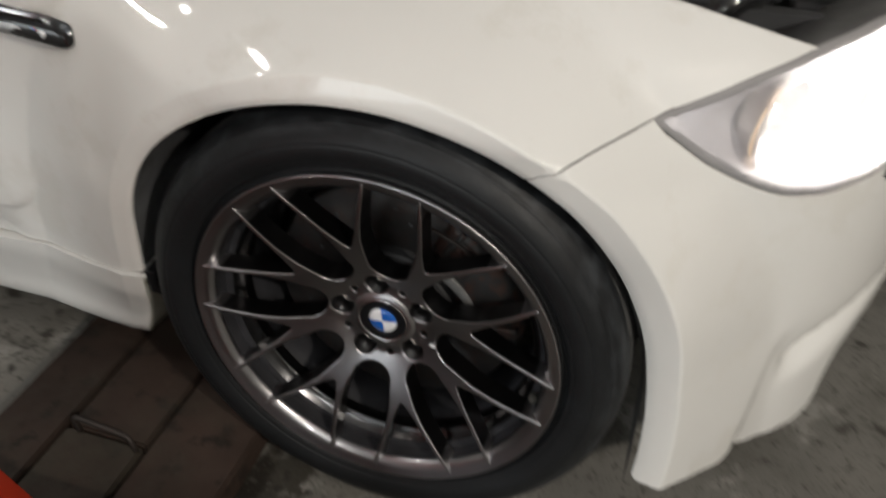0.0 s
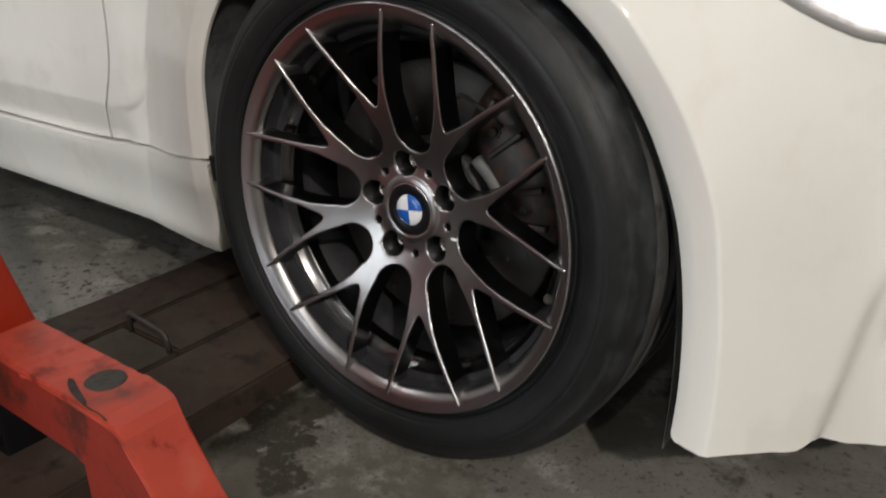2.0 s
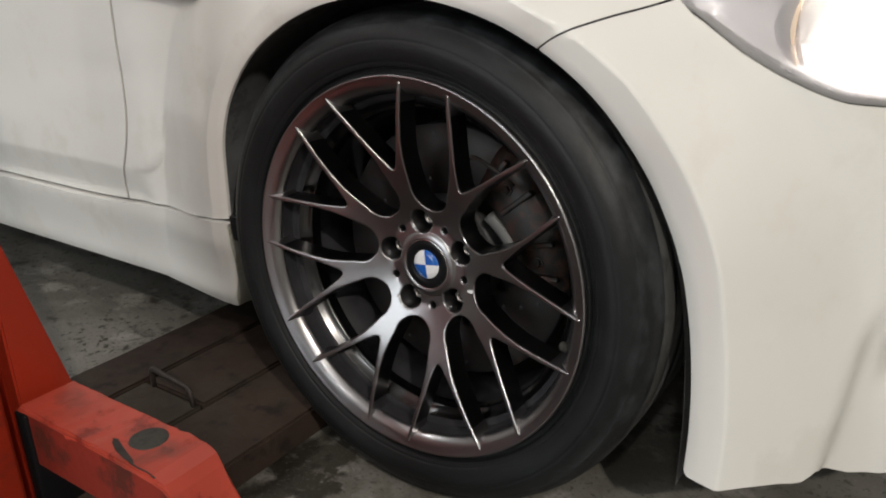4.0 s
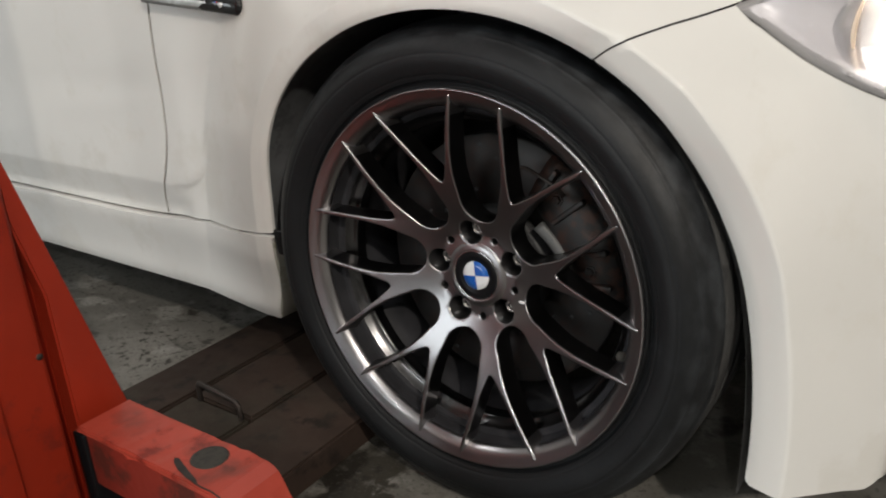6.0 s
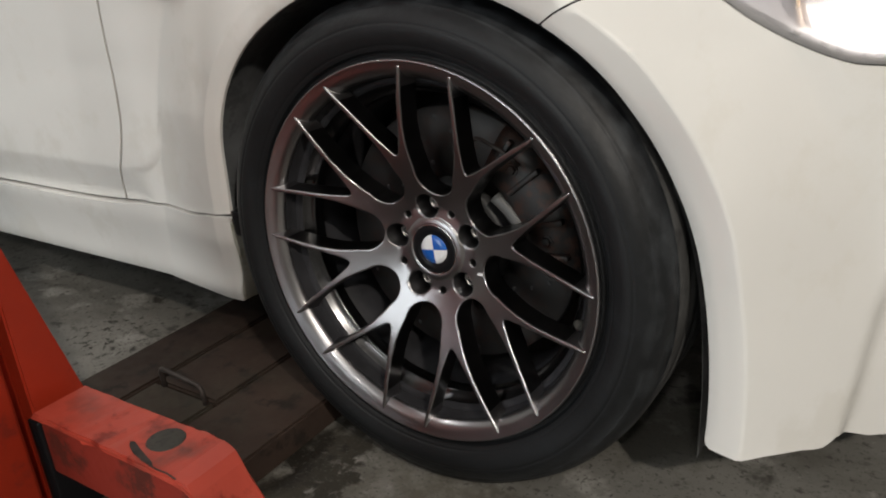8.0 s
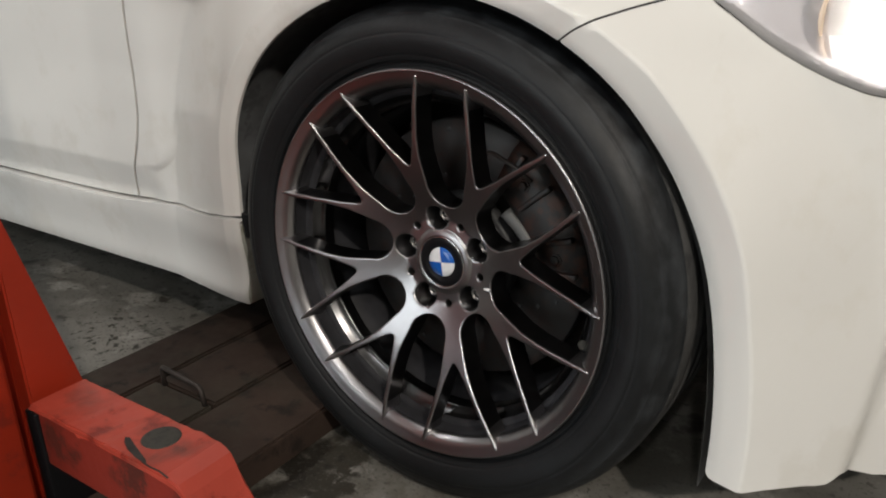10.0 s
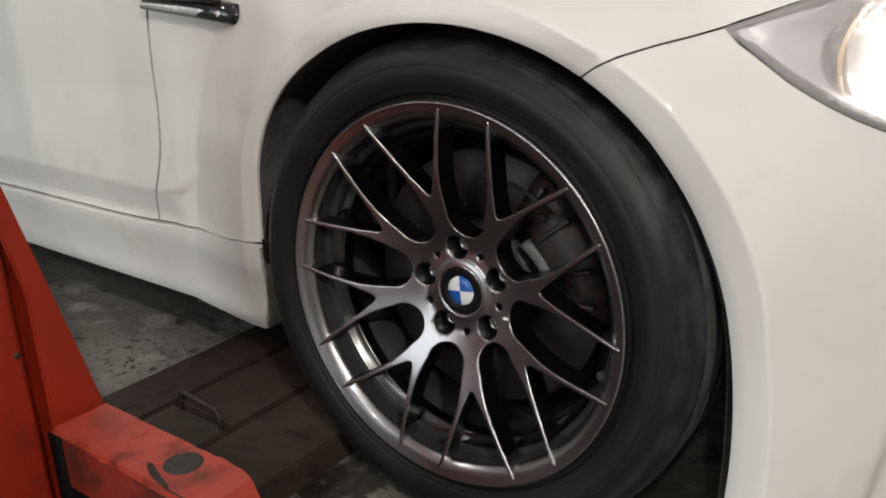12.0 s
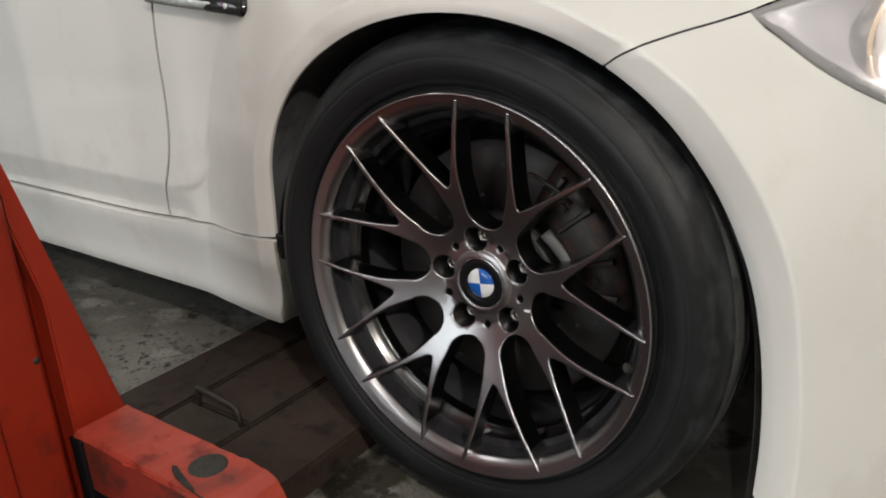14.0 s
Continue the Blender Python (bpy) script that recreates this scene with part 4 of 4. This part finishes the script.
bmesh.ops.recalc_face_normals(bm, faces=bm.faces)
part("badge_disc", bm, (BADGE_WHITE, BLUE), wheel)
part("paint_mark", boxed(0.069, 0.077, 0.0435, 0.0475, -0.0225, -0.0195, 0.0008), BADGE_WHITE, wheel, "small white paint chip").matrix_local = pose(0, 0, 0, 0, 0, 0)
# valve stem at the rim
part("valve_stem", rod([(0.2205, 0.050, -0.0640), (0.2190, 0.034, -0.0560), (0.2195, 0.020, -0.0480)], 0.0058, 12), PLUG, wheel, "dusty rubber valve stem")

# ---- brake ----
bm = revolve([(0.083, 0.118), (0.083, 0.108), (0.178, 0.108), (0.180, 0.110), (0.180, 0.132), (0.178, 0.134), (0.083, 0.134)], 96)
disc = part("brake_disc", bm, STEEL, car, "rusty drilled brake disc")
disc.matrix_local = pose(0, 0, 0.33, -1.5)
for k in range(40):
    a = radians(9 * k)
    r = (0.106, 0.126, 0.146, 0.166)[k % 4]
    bm = revolve([(0.0, 0.1072), (0.0030, 0.1072), (0.0036, 0.1085)], 10)
    bmesh.ops.translate(bm, verts=bm.verts, vec=(r * math.cos(a), 0, r * math.sin(a)))
    part("drilled_hole", bm, VOID, disc)
part("disc_hat", revolve([(0.0, 0.090), (0.078, 0.090), (0.084, 0.095), (0.085, 0.118)], 64), BLACK, disc)


def caliper():
    """A cast caliper that straddles the disc's front edge."""
    bm = bmesh.new()
    rows = []
    for a in np.linspace(radians(-8), radians(62), 16):
        prof = [(0.112, 0.102), (0.114, 0.086), (0.126, 0.080), (0.160, 0.080), (0.178, 0.086), (0.186, 0.102), (0.186, 0.160), (0.112, 0.160)]
        end = 1 - 0.25 * abs((a - radians(27)) / radians(35)) ** 4
        rows.append([bm.verts.new((r * math.cos(a), 0.12 + (y - 0.12) * end, r * math.sin(a))) for r, y in prof])
    for r, s in zip(rows, rows[1:]):
        for j in range(8):
            bm.faces.new((r[j], r[(j + 1) % 8], s[(j + 1) % 8], s[j]))
    bm.faces.new(rows[0])
    bm.faces.new(rows[-1][::-1])
    bmesh.ops.recalc_face_normals(bm, faces=bm.faces)
    return bm


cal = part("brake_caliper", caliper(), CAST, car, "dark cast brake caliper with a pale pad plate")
cal.matrix_local = pose(0, 0, 0.33, -1.5)
bm = bmesh.new()
rows = []
for u in np.linspace(0.1, 1, 9):
    a, r = radians(47 - 32.5 * u), 0.101 + 0.016 * u + 0.002 * (2 * u - 1) ** 2
    rows.append([bm.verts.new(((r + w) * math.cos(a), y, (r + w) * math.sin(a))) for w, y in ((-0.008, 0.100), (-0.008, 0.083), (-0.005, 0.080), (0.005, 0.080), (0.008, 0.083), (0.008, 0.100))])
for r0, r1 in zip(rows, rows[1:]):
    for j in range(5):
        bm.faces.new((r0[j], r0[j + 1], r1[j + 1], r1[j]))
bm.faces.new(rows[0])
bm.faces.new(rows[-1][::-1])
bmesh.ops.recalc_face_normals(bm, faces=bm.faces)
for a in (2, 17, 39, 55):
    rib = boxed(0.126, 0.180, 0.0760, 0.0860, -0.0035, 0.0035, 0.002)
    bmesh.ops.rotate(rib, verts=rib.verts, cent=(0, 0, 0), matrix=Matrix.Rotation(radians(-a), 3, "Y"))
    part("caliper_rib", rib, CAST, cal)
for a, r, size in ((9, 0.152, 0.006), (47, 0.152, 0.006)):
    bolt = revolve([(0.0, 0.0750), (size * 0.85, 0.0750), (size, 0.0758), (size * 1.05, 0.0790), (size * 1.5, 0.0792), (size * 1.5, 0.0830)], 6)
    bmesh.ops.translate(bolt, verts=bolt.verts, vec=(r * math.cos(radians(a)), 0, r * math.sin(radians(a))))
    part("caliper_bolt", bolt, CAST, cal, "grimy caliper bolt", True)
clip_line = [(0.115, 0.078, 0.118), (0.098, 0.074, 0.133), (0.060, 0.074, 0.150), (0.047, 0.080, 0.143)]
part("spring_clip", rod(bent(clip_line, 0.008), 0.0026, 8), RUST, cal, "dull steel spring clip")
pad = part("pad_plate", bm, CALIPER, cal, "pale grey brake pad plate")
part("knuckle", boxed(-0.07, 0.07, 0.14, 0.28, 0.22, 0.48, 0.02), DEEP, car)

# ---- side gill ----
def gill_body(line, lift, back):
    """A slim raised moulding on the skin: outline in (q, s)."""
    loop = walked(rounded(line, 0.007, 4), 0.006)
    bm = bmesh.new()
    base, face = [], []
    cq, cs = np.mean([p[0] for p in loop]), np.mean([p[1] for p in loop])
    for q, s in loop:
        v = side(np.array(q), np.array(s))
        base.append(bm.verts.new((v[0], v[1] + back, v[2])))
        w = side(np.array(q + (cq - q) * 0.012), np.array(s + (cs - s) * 0.18))
        face.append(bm.verts.new((w[0], w[1] - lift, w[2])))
    n = len(loop)
    for k in range(n):
        bm.faces.new((base[k], base[(k + 1) % n], face[(k + 1) % n], face[k]))
    bm.faces.new(face)
    bmesh.ops.triangulate(bm, faces=[f for f in bm.faces if len(f.verts) > 4])
    bmesh.ops.recalc_face_normals(bm, faces=bm.faces)
    return bm


gill = part("side_gill", gill_body([(-0.533, 0.680), (-0.43, 0.669), (-0.345, 0.659), (-0.302, 0.658), (-0.291, 0.668), (-0.296, 0.690), (-0.338, 0.694), (-0.43, 0.703), (-0.533, 0.706)], 0.009, 0.004), GLOSS_BLACK, car, "gloss black side gill with a chrome blade")
part("gill_blade", gill_body([(-0.528, 0.694), (-0.43, 0.693), (-0.340, 0.689), (-0.340, 0.697), (-0.43, 0.704), (-0.528, 0.708)], 0.0180, -0.006), GLOSS_BLACK, gill)
part("chrome_blade", gill_body([(-0.528, 0.682), (-0.43, 0.671), (-0.366, 0.664), (-0.366, 0.681), (-0.43, 0.687), (-0.528, 0.693)], 0.0175, -0.006), BRUSHED, gill, "brushed chrome blade")
part("badge_tile", gill_body([(-0.3425, 0.6715), (-0.331, 0.6707), (-0.331, 0.6797), (-0.3425, 0.6805)], 0.0165, -0.006), BADGE_WHITE, gill, "small pale badge tile")
for k, stripe in enumerate((SKY, BLUE, BADGE_RED)):
    q0 = -0.3535 + 0.0033 * k
    part("badge_stripe", gill_body([(q0, 0.671), (q0 + 0.003, 0.671), (q0 + 0.003, 0.682), (q0, 0.682)], 0.0165, -0.006), stripe, gill, "narrow coloured badge stripe")

# ---- headlight ----
lamp_line = low(LAMP_TOP[:-1], 0.005) + LAMP_LOW[::-1][:-1]
headlight = part("headlight", skin([(q, s) for q, s in lamp_line], step=0.012, hem=0.0, inset=0.001), LENS, car, "lit clear headlight with chrome inside")
part("lamp_seal", strip(low(LAMP_LOW[:-6], 0.0020), 0.0120, -0.003, start=0.75), TRIM_GREY, headlight, "dark grey rubber seal")
part("lamp_top_seal", strip(low(LAMP_TOP[:-2], 0.0040), 0.0125, -0.002, start=0.6), TRIM_GREY, headlight)


def bowl():
    """The lamp's silvery inside: a pan that starts at the lens edge and falls back behind it."""
    def back(p):
        near = inside(p, lamp_line)[1]
        return 0.003 + 0.055 * smooth(near / 0.035) * smooth((p[:, 0] - 0.42) / 0.10)
    return skin(lamp_line, step=0.012, hem=0.0, push=back)


part("lamp_bowl", bowl(), SILVER, headlight, "silvery lamp housing")


def ring(centre, facing, profile, steps=48):
    bm = revolve(profile, steps)
    turn = Vector((0, -1, 0)).rotation_difference(Vector(facing)).to_matrix().to_4x4()
    bmesh.ops.transform(bm, matrix=Matrix.Translation(centre) @ turn, verts=bm.verts)
    return bm


FACING = (0.86, -0.50, 0.0)
for cx, cy, cz, k, face in ((0.437, 0.180, 0.638, 0.97, PROJECTOR), (0.555, 0.300, 0.642, 1.0, BEAM)):
    part("lamp_ring", ring((cx, cy, cz), FACING, [(r * k, y) for r, y in ((0.058, 0.006), (0.057, -0.003), (0.0555, -0.005), (0.053, -0.003), (0.050, 0.004), (0.044, 0.03))]), RING_SILVER, headlight, "silvery projector ring")
    part("projector_lens", ring((cx, cy, cz), FACING, [(0.0, 0.008), (0.018, 0.010), (0.034, 0.018), (0.046, 0.030)]), face, headlight, "projector lens")
# the amber strip round the outer side of the projector
arc = [Vector((0.437, 0.180, 0.638)) + 0.0605 * (math.cos(a) * Vector((-0.503, -0.865, 0)) + math.sin(a) * Vector((0, 0, 1))) for a in np.linspace(-0.75, 1.1, 18)]
part("amber_strip", rod(arc, 0.0030, 8), AMBER, headlight, "amber light strip")
# the black lid over the lamp
bm = bmesh.new()
rows = []
for q, s in LAMP_TOP[1:]:
    v = side(np.array(q), np.array(s))
    rows.append([bm.verts.new((v[0], v[1] + d, v[2] + h)) for d, h in ((0.002, -0.006), (0.004, 0.000), (0.03, 0.001), (0.14, -0.012), (0.14, -0.05))])
for r0, r1 in zip(rows, rows[1:]):
    for j in range(4):
        bm.faces.new((r0[j], r0[j + 1], r1[j + 1], r1[j]))
bmesh.ops.recalc_face_normals(bm, faces=bm.faces)
part("lamp_lid", bm, LID, headlight, "black plastic lamp lid")

# ---- under the bonnet ----
part("engine_bay_wall", boxed(-0.3, 0.56, 0.36, 0.38, 0.30, 0.70), VOID, car, flat=True)
part("bay_floor", boxed(-0.5, 0.62, 0.24, 1.6, 0.56, 0.58), BLACK, car, flat=True)
part("slam_panel", boxed(0.535, 0.575, 0.40, 1.45, 0.690, 0.712, 0.008), TAN, car, "tan radiator support bar")
part("air_box", boxed(0.02, 0.40, 0.30, 0.62, 0.60, 0.735, 0.025, 3), GLOSS_BLACK, car, "black plastic air box")
part("fan_shroud", boxed(0.44, 0.53, 0.44, 1.42, 0.56, 0.690, 0.012), BLACK, car, "black fan shroud")
part("hose", rod(bent([(0.30, 0.24, 0.66), (0.36, 0.25, 0.752), (0.44, 0.36, 0.745), (0.47, 0.56, 0.70)], 0.05, 8), 0.017, 14), GLOSS_BLACK, car, "black rubber hose")
part("intake_pipe", rod(bent([(0.12, 0.46, 0.73), (0.16, 0.50, 0.80), (0.34, 0.62, 0.79), (0.46, 0.80, 0.70)], 0.08, 8), 0.034, 16), BLACK, car, "black intake pipe")
part("hose_clip", revolve([(0.018, -0.005), (0.0195, -0.004), (0.0195, 0.004), (0.018, 0.005)], 20), CHROME, car, "bright hose clip").matrix_local = pose(0.40, 0.305, 0.748, 0, 0, -40)
part("engine_cover", boxed(-0.40, 0.30, 0.70, 1.25, 0.60, 0.80, 0.04, 3), BLACK, car, "black engine cover")
bonnet = bmesh.new()
rows = []
for u in np.linspace(0, 1, 13):
    rows.append([bonnet.verts.new((-0.42 + 0.62 * u, 0.93 + v * (0.74 - 0.10 * u * u), 0.95 + 0.98 * u - 0.10 * u * u - 0.05 * v * v)) for v in np.linspace(-1, 1, 15)])
for a, b in zip(rows, rows[1:]):
    for k in range(14):
        bonnet.faces.new((a[k], a[k + 1], b[k + 1], b[k]))
bmesh.ops.solidify(bonnet, geom=list(bonnet.faces), thickness=0.02)
part("bonnet", bonnet, WHITE, car, "white bonnet propped open")

# ---- the rest of the car ----
FAR = Matrix(((1, 0, 0, 0), (0, -1, 0, 1.86), (0, 0, 1, 0), (0, 0, 0, 1)))
for ob in [o for o in car.children if o.name in ("fender", "door", "side_sill", "front_bumper", "wheel_arch_liner", "headlight")]:
    twin = new(ob.name, ob.data)
    twin.parent = car
    twin.matrix_local = FAR
hole = [(-2.66 + 0.355 * math.cos(a), 0.33 + 0.355 * math.sin(a)) for a in np.linspace(0.05, math.pi - 0.25, 26)]
quarter = [(-2.26, 0.20)] + hole + [(-3.16, 0.30), (-3.40, 0.36), (-3.44, 0.60), (-3.38, 0.86), (-3.22, 0.95), (-2.26, 0.90)]
for y0, y1 in ((0.045, 0.10), (1.76, 1.815)):
    part("rear_quarter", prism(quarter, y0, y1, 0.012), WHITE, car, flat=True)
part("rear_bumper", boxed(-3.46, -3.30, 0.10, 1.76, 0.30, 0.92, 0.05, 3), WHITE, car)


def cabin(top, wide, side_in):
    """A closed loft from the scuttle over the roof to the tail: top heights, half widths and shoulders along the car."""
    bm, rows = bmesh.new(), []
    for x in np.linspace(-3.34, -0.46, 37):
        z, w, n = (float(np.interp(x, CABIN_X, row)) for row in (top, wide, side_in))
        rows.append([bm.verts.new((x, 0.93 + sgn * a, h)) for sgn, seq in ((-1, ((w, 0.80), (w - 0.01, 0.90), (n + 0.03, z - 0.06), (n - 0.06, z - 0.01), (n * 0.4, z + 0.012))), (1, ((n * 0.4, z + 0.012), (n - 0.06, z - 0.01), (n + 0.03, z - 0.06), (w - 0.01, 0.90), (w, 0.80)))) for a, h in seq])
    for a, b in zip(rows, rows[1:]):
        for k in range(9):
            f = bm.faces.new((a[k], a[k + 1], b[k + 1], b[k]))
            x = a[0].co.x
            f.material_index = int((k in (1, 7) and -2.9 < x < -0.9) or (k in (2, 3, 4, 5, 6) and (-1.30 < x < -0.70 or -3.0 < x < -2.55)))
    bm.faces.new(rows[0])
    bm.faces.new(rows[-1][::-1])
    bmesh.ops.recalc_face_normals(bm, faces=bm.faces)
    return bm


CABIN_X = (-3.34, -3.0, -2.5, -2.0, -1.4, -1.1, -0.75, -0.46)
part("cabin", cabin((0.97, 1.06, 1.30, 1.39, 1.40, 1.26, 1.03, 0.96), (0.80, 0.82, 0.83, 0.83, 0.83, 0.83, 0.82, 0.80), (0.66, 0.62, 0.58, 0.56, 0.56, 0.60, 0.68, 0.72)), (WHITE, GLOSS_BLACK), car, "white cabin with dark windows")
for x, m in ((-2.66, pose(-2.66, 0.0, 0.33)), (0.0, Matrix.Translation((0, 1.86, 0.33)) @ Matrix.Rotation(math.pi, 4, "Z")), (-2.66, Matrix.Translation((-2.66, 1.86, 0.33)) @ Matrix.Rotation(math.pi, 4, "Z"))):
    twin = new("wheel", wheel.data)
    twin.parent = car
    twin.matrix_local = m
    for ob in wheel.children:
        piece = new(ob.name.split(".")[0], ob.data)
        piece.parent = twin
        piece.matrix_local = ob.matrix_local

# ---- floor boards over the lift's cable channel ----
BOARDS = [(-0.636, -0.5195, -0.62, 2.4, PLATE), (-0.5125, -0.3695, -0.062, 2.4, PLATE), (-0.5125, -0.3695, -0.62, -0.066, DUSTY_PLATE), (-0.3625, -0.212, -0.62, 2.4, PLATE)]
for x0, x1, y0, y1, mat in BOARDS:
    bm = boxed(x0, x1, y0, y1, 0.0, 0.050)
    # worn edges: cut along the length and nudged by a hair
    bmesh.ops.subdivide_edges(bm, edges=[e for e in bm.edges if abs(e.verts[0].co.y - e.verts[1].co.y) > 0.1], cuts=40)
    bmesh.ops.bevel(bm, geom=[e for e in bm.edges if e.calc_face_angle(0) > 0.8], offset=0.004, segments=2, affect="EDGES")
    for v in bm.verts:
        if v.co.z > 0.02:
            n = noise.noise((v.co.x * 9, v.co.y * 14, 1.7))
            v.co.z += 0.0012 * n
            v.co.x += 0.0014 * noise.noise((v.co.x * 5, v.co.y * 22, 4.1))
    board = link(bm, "cover_board", mat, flat=True)
    tagged(board, "dusty greenish-brown cover board with a bent handle" if mat is DUSTY_PLATE else "dark brown oily cover board on the floor", "cover board", "boards over the cable channel")
handle = link(rod(bent([(-0.486, -0.068, 0.049), (-0.488, -0.068, 0.084), (-0.384, -0.0735, 0.079), (-0.378, -0.0745, 0.049)], 0.010), 0.0044, 10), "lifting_handle", RUST)
tagged(handle, "bent rusty steel handle on the board", "handle")

# ---- the red lift ----
lift = tagged(empty("vehicle_lift", pose(-0.55, -0.5, 0)), "red painted lift post with scuffed paint", "vehicle lift")


def lift_part(name, bm, mat, label="", flat=False):
    bmesh.ops.translate(bm, verts=bm.verts, vec=(0.55, 0.5, 0))
    return part(name, bm, mat, lift, label, flat)


lift_part("column", boxed(-0.56, -0.376, -0.66, -0.340, 0.012, 2.40, 0.004), RED)
lift_part("face_plate", boxed(-0.41, -0.3345, -0.66, -0.4255, 0.012, 2.40, 0.004), RED)
hole = ring((0, 0, 0), (1, 0, 0), [(0.0, -0.0004), (0.0042, -0.0004), (0.0050, 0.002)], 20)
bmesh.ops.translate(hole, verts=hole.verts, vec=(-0.340, -0.3695, 0.316))
lift_part("bolt_hole", hole, RUST, "small dark bolt hole")
lift_part("flange", boxed(-0.42, -0.340, -0.66, -0.362, 0.012, 2.40, 0.007), RED)
bm = bmesh.new()
face = bm.faces.new([bm.verts.new((-0.352, y, z)) for y, z in ((-0.3400, 0.012), (-0.225, 0.012), (-0.272, 0.214), (-0.3475, 0.5375), (-0.3600, 0.590), (-0.3600, 0.48), (-0.3400, 0.38))])
got = bmesh.ops.extrude_face_region(bm, geom=[face])["geom"]
bmesh.ops.translate(bm, verts=[g for g in got if isinstance(g, bmesh.types.BMVert)], vec=(-0.030, 0, 0))
bmesh.ops.recalc_face_normals(bm, faces=bm.faces)
bmesh.ops.bevel(bm, geom=list(bm.edges), offset=0.0025, segments=2, affect="EDGES")
lift_part("gusset", bm, RED, "triangular red gusset plate", True)
lift_part("base_plate", boxed(-0.66, -0.20, -0.74, -0.22, 0.0, 0.012, 0.003), RUST, "dark oily steel base plate")
strap = [(-0.336, 0.206), (-0.328, 0.214), (-0.072, 0.214), (-0.052, 0.2095), (-0.040, 0.200), (0.118, 0.004), (0.105, 0.004), (-0.048, 0.193), (-0.057, 0.2000), (-0.074, 0.2045), (-0.336, 0.2045)]
bm = prism(walked(strap, 0.011), -0.352, -0.278)
chip = random.Random(5)
for v in bm.verts:
    # torch-cut edges: a little ragged
    v.co.y += chip.uniform(-0.0009, 0.0009)
    if v.co.y > -0.30:
        # the strap narrows past the bend
        v.co.y -= 0.009 * float(smooth((v.co.x + 0.060) / 0.03))
    v.co.z += chip.uniform(-0.0003, 0.0003)
bmesh.ops.bevel(bm, geom=[e for e in bm.edges if abs(e.verts[0].co.y - e.verts[1].co.y) < 0.01 and len(e.link_faces) == 2 and e.calc_face_angle(0) > 0.8], offset=0.0016, segments=2, affect="EDGES")
arm_ob = lift_part("foot_arm", bm, WORN_RED, "scuffed red bent arm reaching down to the floor", True)
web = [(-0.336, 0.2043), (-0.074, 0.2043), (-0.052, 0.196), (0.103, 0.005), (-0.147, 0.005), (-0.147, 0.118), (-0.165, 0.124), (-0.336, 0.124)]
lift_part("arm_web", prism(web, -0.345, -0.285, 0.003), SHADED_GRIMY_RED, "grimy red web under the arm, darkened with painted shade", True)
bm = ring((0, 0, 0), (0, 0, 1), [(0.0, 0.0), (0.0195, 0.0), (0.0222, 0.0009), (0.0225, 0.004)], 32)
bmesh.ops.translate(bm, verts=bm.verts, vec=(-0.133 + 0.55, -0.309 + 0.5, 0.2150))
part("rubber_plug", bm, PLUG, arm_ob, "black rubber plug")

bm = bmesh.new()
bm.faces.new([bm.verts.new(p) for p in ((0.382, 0.1690, 0.2148), (0.390, 0.1625, 0.2148), (0.404, 0.1565, 0.2148), (0.424, 0.1520, 0.2148), (0.446, 0.1508, 0.2148), (0.438, 0.1555, 0.2148), (0.420, 0.1610, 0.2148), (0.402, 0.1665, 0.2148), (0.388, 0.1715, 0.2148))])
geo = bmesh.ops.extrude_face_region(bm, geom=list(bm.faces))["geom"]
bmesh.ops.translate(bm, verts=[g for g in geo if isinstance(g, bmesh.types.BMVert)], vec=(0, 0, -0.002))
bmesh.ops.recalc_face_normals(bm, faces=bm.faces)
part("torn_slot", bm, RUST, arm_ob, "dark torn slot in the paint", True)
part("torn_edge", rod([(0.438, 0.1512, 0.2140), (0.452, 0.1500, 0.2142), (0.468, 0.1508, 0.2142), (0.484, 0.1488, 0.2142)], 0.0010, 6), RUST, arm_ob, "dark torn edge of the strap")
# Black block put where only shadow lies between post and arm.
lift_part("pivot_block", boxed(-0.352, -0.328, -0.350, -0.284, 0.02, 0.198, 0.003), CAP_BLACK, "black block standing for the shade between post and arm")
for bx, by in ((-0.27, -0.42), (-0.27, -0.64), (-0.60, -0.70)):
    bolt = revolve([(0.0, -0.028), (0.012, -0.028), (0.014, -0.026), (0.014, -0.014)], 6)
    bmesh.ops.rotate(bolt, verts=bolt.verts, cent=(0, 0, 0), matrix=Matrix.Rotation(radians(-90), 3, "X"))
    bmesh.ops.translate(bolt, verts=bolt.verts, vec=(bx, by, 0))
    lift_part("anchor_bolt", bolt, BOLT, "steel anchor bolt", True)
